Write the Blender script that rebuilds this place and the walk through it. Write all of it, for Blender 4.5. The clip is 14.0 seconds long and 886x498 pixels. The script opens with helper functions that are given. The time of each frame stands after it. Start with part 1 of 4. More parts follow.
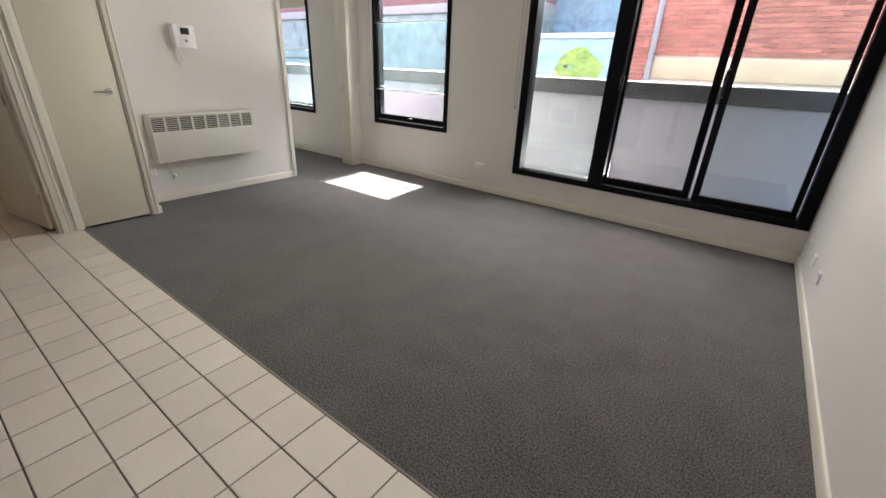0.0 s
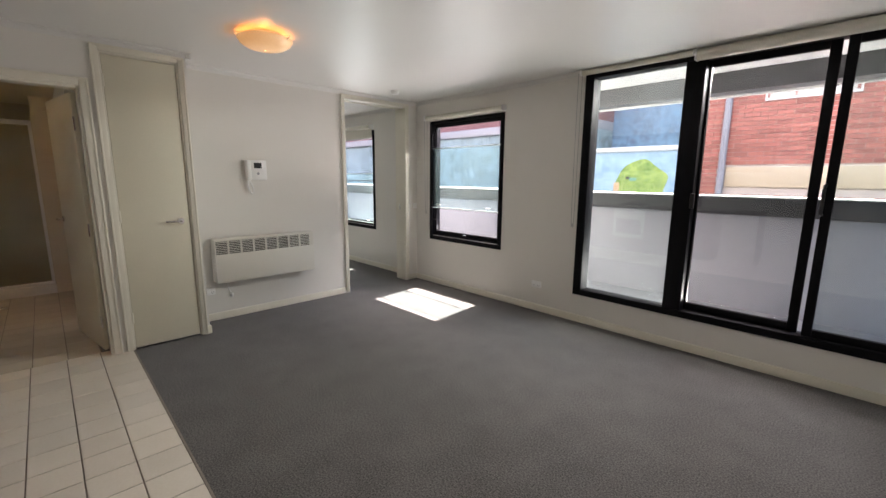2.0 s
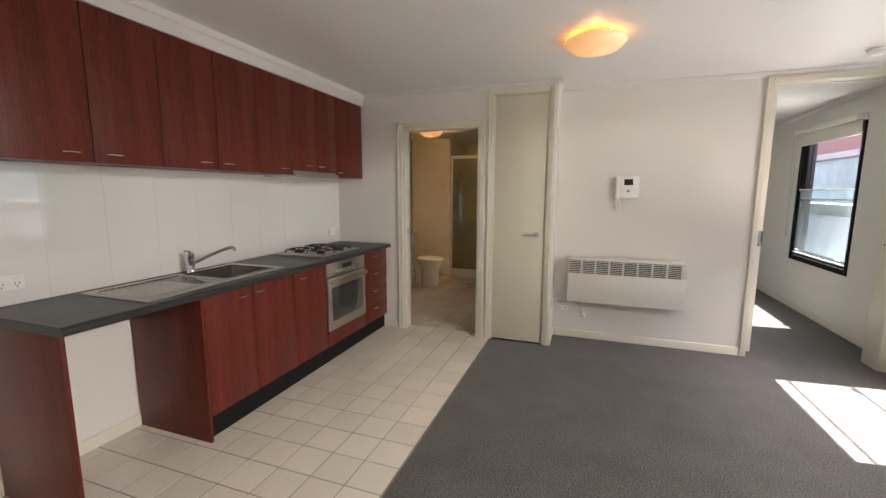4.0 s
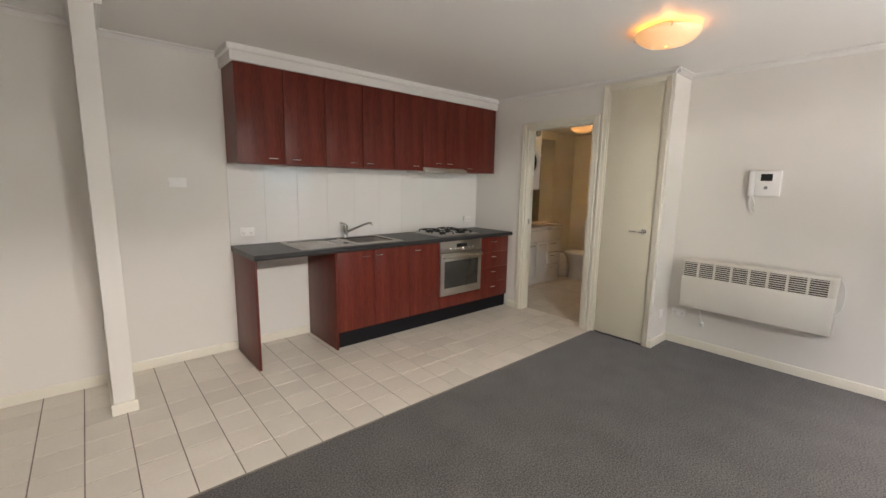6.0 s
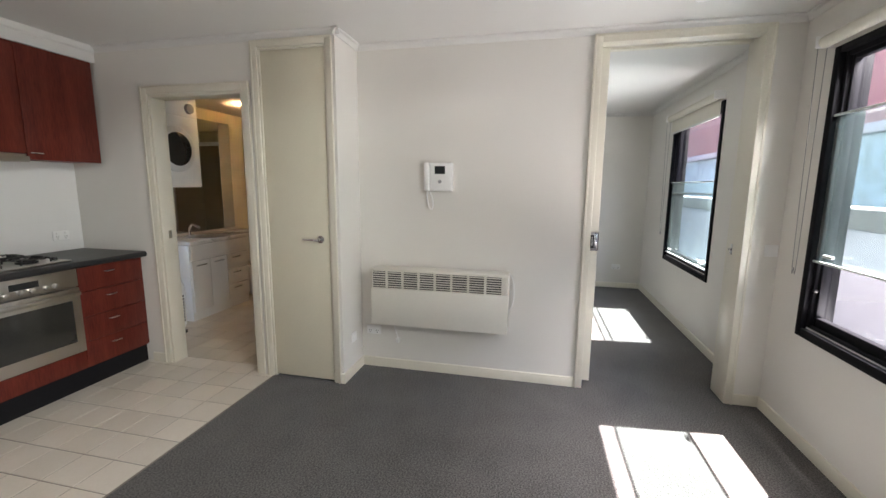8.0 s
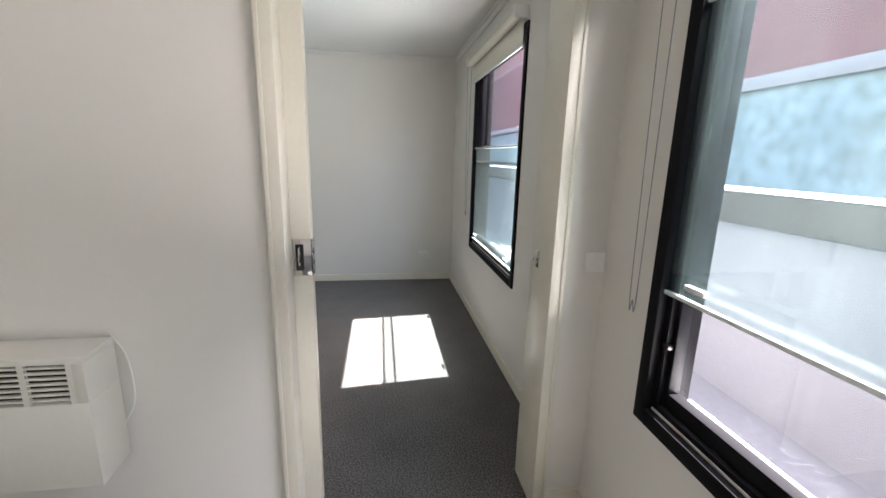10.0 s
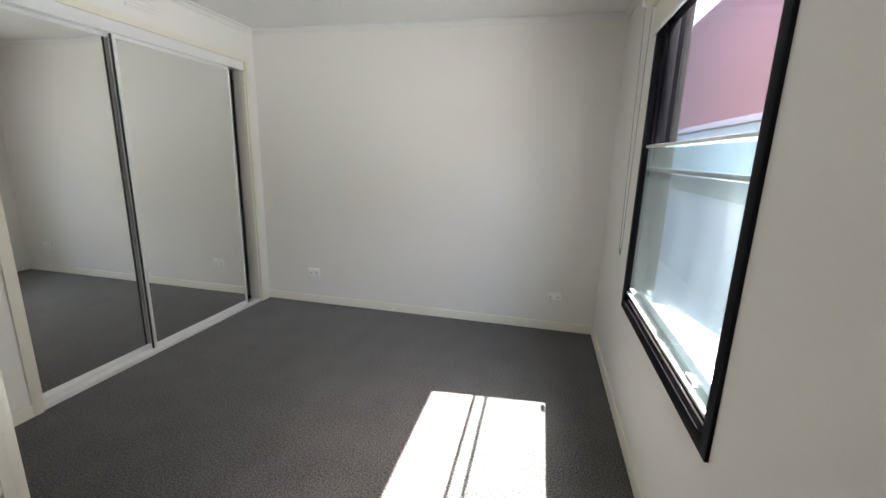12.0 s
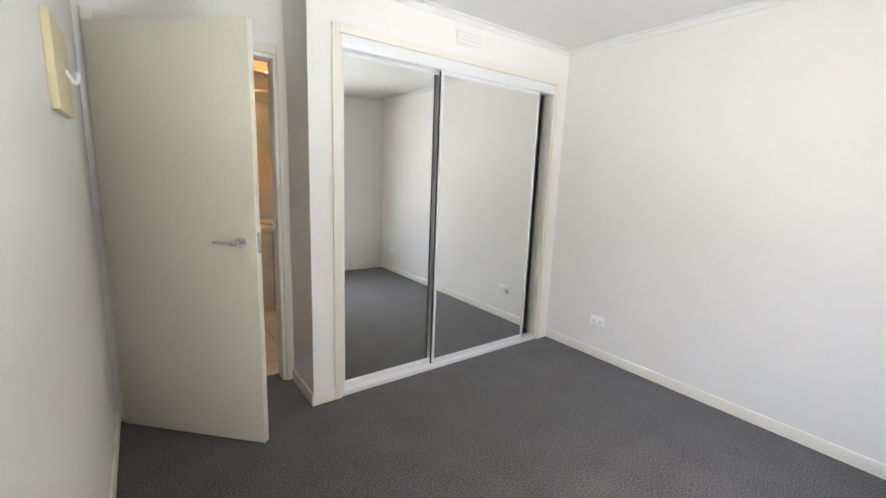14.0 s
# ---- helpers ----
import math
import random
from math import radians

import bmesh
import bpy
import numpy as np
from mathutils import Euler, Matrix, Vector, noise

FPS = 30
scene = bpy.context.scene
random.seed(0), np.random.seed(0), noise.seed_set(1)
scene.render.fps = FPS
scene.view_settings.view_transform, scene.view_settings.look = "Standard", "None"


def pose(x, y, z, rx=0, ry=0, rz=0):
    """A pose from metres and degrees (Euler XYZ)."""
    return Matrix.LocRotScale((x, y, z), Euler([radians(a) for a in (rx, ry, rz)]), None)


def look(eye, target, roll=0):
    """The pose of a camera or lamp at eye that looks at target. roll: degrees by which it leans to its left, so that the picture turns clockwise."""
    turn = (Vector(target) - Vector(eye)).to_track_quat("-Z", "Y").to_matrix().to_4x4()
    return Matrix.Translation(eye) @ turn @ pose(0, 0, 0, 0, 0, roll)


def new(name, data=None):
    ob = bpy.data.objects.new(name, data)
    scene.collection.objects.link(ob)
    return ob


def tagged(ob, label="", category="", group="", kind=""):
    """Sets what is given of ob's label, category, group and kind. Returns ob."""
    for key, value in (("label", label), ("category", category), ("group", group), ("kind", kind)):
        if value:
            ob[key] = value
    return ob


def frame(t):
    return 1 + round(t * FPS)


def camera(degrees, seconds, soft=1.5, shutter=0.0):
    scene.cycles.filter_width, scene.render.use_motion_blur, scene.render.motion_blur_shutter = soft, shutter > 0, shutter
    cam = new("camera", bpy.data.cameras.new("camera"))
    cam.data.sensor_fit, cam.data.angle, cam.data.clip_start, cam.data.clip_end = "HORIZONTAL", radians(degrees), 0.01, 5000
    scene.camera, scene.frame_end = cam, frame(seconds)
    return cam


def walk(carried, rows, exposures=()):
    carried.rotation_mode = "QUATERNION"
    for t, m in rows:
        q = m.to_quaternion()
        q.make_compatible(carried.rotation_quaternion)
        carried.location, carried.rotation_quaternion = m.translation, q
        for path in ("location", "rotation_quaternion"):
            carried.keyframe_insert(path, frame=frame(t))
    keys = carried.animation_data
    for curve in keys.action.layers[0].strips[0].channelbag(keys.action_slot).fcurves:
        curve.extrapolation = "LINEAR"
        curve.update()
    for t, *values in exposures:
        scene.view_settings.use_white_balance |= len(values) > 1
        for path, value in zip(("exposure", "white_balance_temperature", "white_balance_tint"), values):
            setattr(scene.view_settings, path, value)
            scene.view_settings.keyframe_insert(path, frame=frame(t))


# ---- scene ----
cam = camera(94.4, 14.0)
PATH = [
    (0, (0.178, -0.056, 1.324), (-0.898, 1.424, 0.516), 2.6),
    (0.5, (0.229, -0.038, 1.393), (-0.634, 1.679, 0.84), 1.6),
    (1, (0.196, -0.046, 1.439), (-0.696, 1.705, 1.069), 0.7),
    (1.5, (0.133, 0.041, 1.436), (-1.006, 1.651, 1.101), 0.4),
    (2, (0.068, 0.302, 1.426), (-1.346, 1.674, 1.084), 0.5),
    (2.5, (-0.057, 0.572, 1.415), (-1.684, 1.687, 1.084), 0.5),
    (3, (-0.196, 0.897, 1.424), (-2.072, 1.527, 1.132), -0.1),
    (3.5, (-0.26, 1.254, 1.448), (-2.239, 1.199, 1.162), 0.6),
    (4, (-0.151, 1.563, 1.439), (-2.02, 0.906, 1.163), 0.2),
    (4.2, (-0.113, 1.709, 1.438), (-1.885, 0.822, 1.165), 0.2),
    (6.3, (-0.316, 2.741, 1.435), (-1.61, 1.249, 1.124), 1.0),
    (6.5, (-0.409, 2.683, 1.437), (-1.766, 1.246, 1.13), 0.9),
    (7, (-0.656, 2.577, 1.429), (-2.201, 1.342, 1.132), 0.7),
    (7.5, (-1.056, 2.589, 1.431), (-2.808, 1.672, 1.13), 0.5),
    (8, (-1.422, 2.57, 1.422), (-3.352, 2.14, 1.118), 0.5),
    (8.5, (-1.76, 2.68, 1.407), (-3.733, 2.746, 1.086), 0.2),
    (8.7, (-1.893, 2.763, 1.406), (-3.852, 2.983, 1.064), 0.2),
    (10.8, (-3.661, 3.475, 1.397), (-5.584, 3.747, 0.923), 1.8),
    (11, (-3.803, 3.521, 1.398), (-5.739, 3.685, 0.926), 1.8),
    (11.5, (-4.083, 3.569, 1.39), (-6.022, 3.408, 0.928), 1.8),
    (12, (-4.227, 3.556, 1.408), (-6.127, 3.114, 0.963), 1.6),
    (12.5, (-4.281, 3.588, 1.405), (-6.092, 2.855, 0.975), 1.6),
    (13, (-4.34, 3.582, 1.4), (-6.025, 2.588, 0.983), 1.9),
    (13.5, (-4.505, 3.429, 1.397), (-6.059, 2.233, 1.004), 2.0),
    (14, (-4.714, 3.296, 1.398), (-5.887, 1.716, 1.043), 2.2),
]

EXPOSURES = [(0, 3.95, 6850, 18), (0.5, 3.75, 6800, 18), (1.0, 3.6, 6800, 19), (2.2, 3.65, 6950, 20), (3.2, 3.85, 7150, 21), (4.0, 4.0, 7250, 22), (6.5, 4.05, 7050, 21),
             (7.5, 4.1, 6750, 19), (8.0, 3.97, 6675, 18.5), (8.5, 3.65, 6600, 18), (11.0, 4.0, 6750, 19), (12.5, 4.2, 6850, 20), (13.0, 4.32, 6950, 21), (13.5, 4.5, 6950, 22), (14.0, 4.85, 6650, 22)]
walk(cam, [(t, look(eye, target, roll)) for t, eye, target, roll in PATH], EXPOSURES)
SKY, SUN, LAMP, SILL, BULB = 0.11, 5.0, 0.036, 2.3, 0.15

# ---- world and light ----
world = bpy.data.worlds.new("world")
scene.world = world
world.use_nodes = True
sky = world.node_tree.nodes.new("ShaderNodeTexSky")
sky.sky_type = "NISHITA"
sky.sun_disc = False
sky.dust_density = 2.5
sky.sun_elevation, sky.sun_rotation = radians(61.3), radians(-5.5)
back = world.node_tree.nodes["Background"]
world.node_tree.links.new(sky.outputs[0], back.inputs[0])
back.inputs[1].default_value = SKY
sun_data = bpy.data.lights.new("sun", "SUN")
sun_data.energy, sun_data.angle, sun_data.color = SUN, radians(0.5), (1, 0.96, 0.9)
sun = new("sun", sun_data)
sun.matrix_basis = look((-0.97, 14, 18.4), (0, 4, 0))


def opening_light(x, z, y, width, depth, watts, aim, spread=120):
    """Added area lamp at an opening's sill, head or side, standing in for daylight."""
    d = bpy.data.lights.new("daylight_fill", "AREA")
    d.shape, d.size, d.size_y, d.energy, d.color = "RECTANGLE", width, depth, watts, (1, 0.985, 0.96)
    d.spread = radians(spread)
    new("daylight_fill", d).matrix_basis = look((x, y, z), (x + (aim[2] if len(aim) > 2 else 0), y - aim[0], z + aim[1]))


opening_light(-0.95, 0.27, 4.62, 1.25, 0.12, SILL * 1.7, (1.0, 0.15, -0.3), 128)
opening_light(-0.95, 2.39, 4.62, 1.25, 0.04, SILL * 3.2, (1.0, -0.7, -0.2), 120)
opening_light(-3.435, 0.66, 4.27, 0.95, 0.06, SILL * 1.0, (1.0, 0.04, 0.0), 150)
opening_light(-3.435, 2.25, 4.28, 1.05, 0.06, SILL * 1.3, (1.0, -0.95, 0.0), 150)
opening_light(-6.0, 0.66, 4.27, 0.95, 0.06, SILL * 1.6, (1.0, 0.08, 0.3), 160)
opening_light(-5.43, 1.37, 4.24, 0.1, 1.3, SILL * 0.95, (1.0, -0.1, 0.0), 175)


# ---- materials ----
def material(name, color, rough=0.5, metal=0.0, var=0.06, scale=3.0, fine=60.0, bump=0.05, stretch=(1, 1, 1), color2=None,
             per="", rvar=0.06, lo_hi=(0.32, 0.68), coat=0.0, sheen=0.0, emit=None, power=0.0, spec=0.5, depth=0.002, grain=0.5):
    m = bpy.data.materials.new(name)
    m.use_nodes = True
    n, l = m.node_tree.nodes, m.node_tree.links
    b = n["Principled BSDF"]
    b.inputs["Roughness"].default_value, b.inputs["Metallic"].default_value = rough, metal
    b.inputs["Coat Weight"].default_value, b.inputs["Sheen Weight"].default_value = coat, sheen
    b.inputs["Specular IOR Level"].default_value = spec
    if emit:
        b.inputs["Emission Color"].default_value, b.inputs["Emission Strength"].default_value = (*emit, 1), power
    co, mp = n.new("ShaderNodeTexCoord"), n.new("ShaderNodeMapping")
    mp.inputs["Scale"].default_value = stretch
    if per == "object":
        inf, off = n.new("ShaderNodeObjectInfo"), n.new("ShaderNodeVectorMath")
        off.operation = "MULTIPLY_ADD"
        off.inputs[1].default_value = (1, 1, 1)
        l.new(co.outputs["Object"], off.inputs[0])
        sc = n.new("ShaderNodeVectorMath")
        sc.operation = "SCALE"
        sc.inputs["Scale"].default_value = 7.3
        l.new(inf.outputs["Location"], sc.inputs[0])
        l.new(sc.outputs["Vector"], off.inputs[2])
        l.new(off.outputs["Vector"], mp.inputs["Vector"])
    else:
        l.new(co.outputs["Object"], mp.inputs["Vector"])
    big, small = n.new("ShaderNodeTexNoise"), n.new("ShaderNodeTexNoise")
    for t, s, d in ((big, scale, 4), (small, fine, 3)):
        t.inputs["Scale"].default_value, t.inputs["Detail"].default_value = s, d
        l.new(mp.outputs["Vector"], t.inputs["Vector"])
    mixf = n.new("ShaderNodeMix")
    mixf.inputs["Factor"].default_value = grain
    l.new(big.outputs["Fac"], mixf.inputs["A"])
    l.new(small.outputs["Fac"], mixf.inputs["B"])
    ramp = n.new("ShaderNodeValToRGB")
    lo = [max(0, c * (1 - var)) for c in color]
    hi = [min(1, c * (1 + var)) for c in (color2 or color)]
    ramp.color_ramp.elements[0].position, ramp.color_ramp.elements[1].position = lo_hi
    ramp.color_ramp.elements[0].color, ramp.color_ramp.elements[1].color = (*lo, 1), (*hi, 1)
    l.new(mixf.outputs["Result"], ramp.inputs["Fac"])
    out = ramp.outputs["Color"]
    if per:
        src = n.new("ShaderNodeObjectInfo" if per == "object" else "ShaderNodeNewGeometry")
        rnd = src.outputs["Random" if per == "object" else "Random Per Island"]
        rng, hsv = n.new("ShaderNodeMapRange"), n.new("ShaderNodeHueSaturation")
        rng.inputs["To Min"].default_value, rng.inputs["To Max"].default_value = 1 - 3 * var, 1 + 2 * var
        l.new(rnd, rng.inputs["Value"])
        l.new(rng.outputs["Result"], hsv.inputs["Value"])
        l.new(out, hsv.inputs["Color"])
        out = hsv.outputs["Color"]
    l.new(out, b.inputs["Base Color"])
    rr = n.new("ShaderNodeMapRange")
    rr.inputs["To Min"].default_value, rr.inputs["To Max"].default_value = max(0, rough - rvar), min(1, rough + rvar)
    l.new(big.outputs["Fac"], rr.inputs["Value"])
    l.new(rr.outputs["Result"], b.inputs["Roughness"])
    if bump:
        bp = n.new("ShaderNodeBump")
        bp.inputs["Strength"].default_value, bp.inputs["Distance"].default_value = bump, depth
        l.new(small.outputs["Fac"], bp.inputs["Height"])
        l.new(bp.outputs["Normal"], b.inputs["Normal"])
    return m


def glass_material(name, tint, haze=0.0, haze_color=(0.8, 0.85, 0.85), streak=(1, 1, 1)):
    m = bpy.data.materials.new(name)
    m.use_nodes = True
    n, l = m.node_tree.nodes, m.node_tree.links
    n.remove(n["Principled BSDF"])
    tr, gl, mx, fr, pw, ad = (n.new("ShaderNode" + k) for k in ("BsdfTransparent", "BsdfGlossy", "MixShader", "LayerWeight", "Math", "MapRange"))
    tr.inputs[0].default_value = (*tint, 1)
    gl.inputs["Roughness"].default_value = 0.01
    fr.inputs["Blend"].default_value = 0.5
    pw.operation = "POWER"
    pw.inputs[1].default_value = 5
    ad.inputs["To Min"].default_value = 0.035
    l.new(fr.outputs["Facing"], pw.inputs[0])
    l.new(pw.outputs[0], ad.inputs["Value"])
    l.new(ad.outputs["Result"], mx.inputs[0])
    l.new(gl.outputs[0], mx.inputs[2])
    src = tr.outputs[0]
    if haze:
        df, m2, tx, rg = (n.new("ShaderNode" + k) for k in ("BsdfTranslucent", "MixShader", "TexNoise", "MapRange"))
        co, mp = n.new("ShaderNodeTexCoord"), n.new("ShaderNodeMapping")
        mp.inputs["Scale"].default_value = streak
        l.new(co.outputs["Object"], mp.inputs["Vector"])
        l.new(mp.outputs["Vector"], tx.inputs["Vector"])
        tx.inputs["Scale"].default_value, tx.inputs["Detail"].default_value = 5, 6
        rg.inputs["From Min"].default_value, rg.inputs["From Max"].default_value = 0.3, 0.75
        rg.inputs["To Min"].default_value, rg.inputs["To Max"].default_value = haze * 0.4, haze * 1.6
        df.inputs[0].default_value = (*haze_color, 1)
        l.new(tx.outputs["Fac"], rg.inputs["Value"])
        l.new(rg.outputs["Result"], m2.inputs[0])
        l.new(src, m2.inputs[1])
        l.new(df.outputs[0], m2.inputs[2])
        src = m2.outputs[0]
    l.new(src, mx.inputs[1])
    l.new(mx.outputs[0], n["Material Output"].inputs[0])
    return m


WALL = material("wall_paint", (0.80, 0.778, 0.732), 0.72, spec=0.3, var=0.02, scale=1.2, fine=260, bump=0.08, depth=0.001)
CEIL = material("ceiling_paint", (0.75, 0.74, 0.715), 0.42, var=0.02, scale=0.8, fine=180, bump=0.05, depth=0.001)
TRIM = material("cream_gloss_paint", (0.78, 0.745, 0.64), 0.32, var=0.03, scale=4, fine=90, bump=0.04, depth=0.001)
DOOR = material("cream_door_paint", (0.73, 0.69, 0.555), 0.38, var=0.03, scale=3, fine=120, bump=0.05, depth=0.001)
CARPET = material("grey_cut_pile_carpet", (0.054, 0.049, 0.046), 0.95, var=0.5, scale=4.5, fine=125, bump=0.06, depth=0.003, sheen=0.3, spec=0.1,
                  color2=(0.090, 0.084, 0.081), grain=0.86, lo_hi=(0.38, 0.62))
TILE = material("cream_glazed_tile", (0.70, 0.64, 0.55), 0.28, var=0.025, scale=5, fine=70, bump=0.02, per="object", color2=(0.73, 0.675, 0.60), rvar=0.012)
TILEJ = material("bathroom_glazed_tile", (0.66, 0.60, 0.50), 0.25, var=0.03, scale=5, fine=70, bump=0.02, per="island", rvar=0.012)
GROUT = material("brown_grey_grout", (0.24, 0.205, 0.175), 0.9, var=0.25, scale=6, fine=80, bump=0.2)
WOOD = material("mahogany_laminate", (0.100, 0.0145, 0.0095), 0.36, spec=0.3, var=0.24, scale=1.6, fine=22, bump=0.04, stretch=(9, 9, 0.7), color2=(0.152, 0.028, 0.018))
COUNTER = material("charcoal_laminate", (0.029, 0.029, 0.032), 0.38, var=0.3, scale=8, fine=240, bump=0.06, depth=0.001)
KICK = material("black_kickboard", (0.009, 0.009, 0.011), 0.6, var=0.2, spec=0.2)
STEEL = material("brushed_steel", (0.56, 0.54, 0.51), 0.30, 1.0, var=0.006, scale=2, fine=90, bump=0, rvar=0.015, stretch=(1, 30, 30), depth=0.0005)
CHROME = material("chrome", (0.75, 0.75, 0.76), 0.12, 1.0, var=0.03, bump=0)
ALU = material("white_aluminium", (0.80, 0.80, 0.79), 0.35, 0.2, var=0.03, bump=0.02)
BLACKF = material("black_powder_coat", (0.009, 0.009, 0.011), 0.58, spec=0.07, var=0.25, scale=6, fine=300, bump=0.05, depth=0.0006)
BLACKP = material("black_enamel", (0.015, 0.015, 0.015), 0.35, var=0.3)
RUBBER = material("black_rubber", (0.02, 0.02, 0.02), 0.7, var=0.2)
DARKG = material("dark_oven_glass", (0.03, 0.03, 0.028), 0.06, var=0.1, bump=0, coat=0.4)
PLASTIC = material("white_plastic", (0.90, 0.895, 0.88), 0.4, var=0.02, bump=0.02)
YELLOWED = material("yellowed_plastic", (0.72, 0.62, 0.38), 0.4, var=0.04, bump=0.02)
HEATER = material("cream_enamel_steel", (0.76, 0.735, 0.665), 0.4, var=0.02, scale=2, bump=0.02)
# near-black: shade of the grille gaps and socket slots put into colour
SLOT = material("recess_shade_dark", (0.018, 0.014, 0.011), 0.8, var=0.2)
CERAMIC = material("white_ceramic", (0.80, 0.78, 0.74), 0.12, var=0.02, bump=0, coat=0.3)
SPLASH = material("glossy_white_tile", (0.91, 0.905, 0.885), 0.02, var=0.002, scale=2, bump=0.008, per="object", coat=1.0, spec=1.0)
SPLASHG = material("white_grout", (0.88, 0.87, 0.85), 0.8, var=0.05)
BLIND = material("cream_roller_fabric", (0.74, 0.71, 0.62), 0.8, var=0.04, fine=400, bump=0.1, depth=0.0005)
SCREEN = material("dark_lcd", (0.02, 0.022, 0.024), 0.1, var=0.1, bump=0)
GREY = material("grey_plastic", (0.3, 0.3, 0.31), 0.4, var=0.1)
SHADE = material("amber_glass_shade", (0.85, 0.72, 0.5), 0.25, var=0.05, bump=0, emit=(1.0, 0.46, 0.13), power=LAMP)
MIRROR = material("mirror_silver", (0.86, 0.87, 0.85), 0.005, 1.0, var=0.005, bump=0)
MIRROR.node_tree.nodes["Principled BSDF"].inputs["Roughness"].links and MIRROR.node_tree.links.remove(
    MIRROR.node_tree.nodes["Principled BSDF"].inputs["Roughness"].links[0])
GLASS = glass_material("window_glass", (0.96, 0.97, 0.98))
DOORGLASS = glass_material("slider_glass", (0.88, 0.90, 0.90))
DUSTGLASS = glass_material("dusty_slider_glass", (0.82, 0.87, 0.86), 0.006, (0.75, 0.85, 0.86), (0.3, 1, 0.12))
# teal haze holds dusty streaks and also a painted-in veil of reflections
PANE = glass_material("greenish_safety_glass", (0.86, 0.94, 0.94), 0.010, (0.62, 0.84, 0.86), (1.2, 1, 0.5))
EDGE = material("polished_glass_edge", (0.80, 0.86, 0.84), 0.25, var=0.05, bump=0)
SHOWERG = glass_material("shower_glass", (0.92, 0.91, 0.86), 0.01)
BRICK = material("red_brick", (0.29, 0.095, 0.075), 0.9, var=0.10, scale=9, fine=120, bump=0.4, per="object", color2=(0.36, 0.14, 0.11))
BRICKJ = material("red_brick_far", (0.29, 0.095, 0.075), 0.9, var=0.10, scale=9, fine=120, bump=0.4, per="island", color2=(0.36, 0.14, 0.11))
CURTAIN = material("pale_curtained_glass", (0.42, 0.40, 0.36), 0.5, var=0.12, scale=3)
MORTAR = material("pale_mortar", (0.42, 0.36, 0.32), 0.95, var=0.15, fine=90, bump=0.3)
BAND = material("sandy_render", (0.42, 0.34, 0.24), 0.85, var=0.12, scale=2, fine=50, bump=0.2)
REDWALL = material("red_painted_wall", (0.155, 0.068, 0.072), 0.8, var=0.12, scale=1.5, fine=60, bump=0.2)
MURAL = material("pale_blue_mural_paint", (0.22, 0.34, 0.47), 0.8, var=0.15, scale=0.9, fine=8, bump=0.1, color2=(0.32, 0.44, 0.56))
MURAL2 = material("slate_blue_mural_paint", (0.13, 0.17, 0.26), 0.8, var=0.2, scale=1.1, fine=9, bump=0.1, color2=(0.16, 0.30, 0.44))
GREENP = material("lime_green_mural_paint", (0.13, 0.27, 0.05), 0.8, var=0.3, scale=5, fine=14, bump=0.05, color2=(0.30, 0.36, 0.10))
TEALWALL = material("weathered_teal_render", (0.13, 0.18, 0.19), 0.85, var=0.3, scale=0.7, fine=5, bump=0.1, color2=(0.20, 0.27, 0.31))
TEALP = material("teal_mural_paint", (0.16, 0.36, 0.30), 0.8, var=0.2, scale=6, fine=14, bump=0.05)
OCHREP = material("ochre_mural_paint", (0.58, 0.36, 0.22), 0.8, var=0.2, scale=6, fine=14, bump=0.05)
CONCRETE = material("grey_painted_concrete", (0.225, 0.225, 0.248), 0.8, var=0.03, scale=1.3, fine=60, bump=0.0)
# darker copy of the parapet render, so full sun doesn't bleach it
DIMRENDER = material("sun_dimmed_grey_render", (0.12, 0.125, 0.148), 0.85, var=0.12, scale=1.3, fine=40, bump=0.1)
RAILM = material("dark_rail_paint", (0.020, 0.0205, 0.023), 0.6, var=0.1, scale=2)
BEAM = material("grey_fascia_paint", (0.07, 0.071, 0.076), 0.6, var=0.06, scale=2)
WHITER = material("white_render", (0.52, 0.52, 0.52), 0.8, var=0.05, scale=1.5, fine=60, bump=0.1)
BALC = material("pale_balcony_tile", (0.24, 0.24, 0.25), 0.6, var=0.1, scale=2)
ASPHALT = material("asphalt", (0.05, 0.05, 0.052), 0.95, var=0.25, scale=3, fine=120, bump=0.5)
BATHWALL = material("bathroom_wall_paint", (0.66, 0.60, 0.49), 0.45, var=0.03, scale=1.5, fine=150, bump=0.05)
SHOWERW = material("olive_shower_tile", (0.58, 0.52, 0.38), 0.3, var=0.08, scale=3)

# ---- mesh helpers ----
BASE = {}


def box(bm, x0, x1, y0, y1, z0, z1, bevel=0.0, seg=2):
    x0, x1, y0, y1, z0, z1 = min(x0, x1), max(x0, x1), min(y0, y1), max(y0, y1), min(z0, z1), max(z0, z1)
    v = [bm.verts.new((x, y, z)) for z in (z0, z1) for y in (y0, y1) for x in (x0, x1)]
    f = [bm.faces.new([v[i] for i in q]) for q in ((0, 2, 3, 1), (4, 5, 7, 6), (0, 1, 5, 4), (2, 6, 7, 3), (0, 4, 6, 2), (1, 3, 7, 5))]
    if bevel:
        bmesh.ops.bevel(bm, geom=list({e for q in f for e in q.edges}), offset=bevel, segments=seg, affect="EDGES", profile=0.5)
    return bm


def boxed(*spans, bevel=0.0, seg=2):
    bm = bmesh.new()
    for s in spans:
        box(bm, *s, bevel=bevel, seg=seg)
    return bm


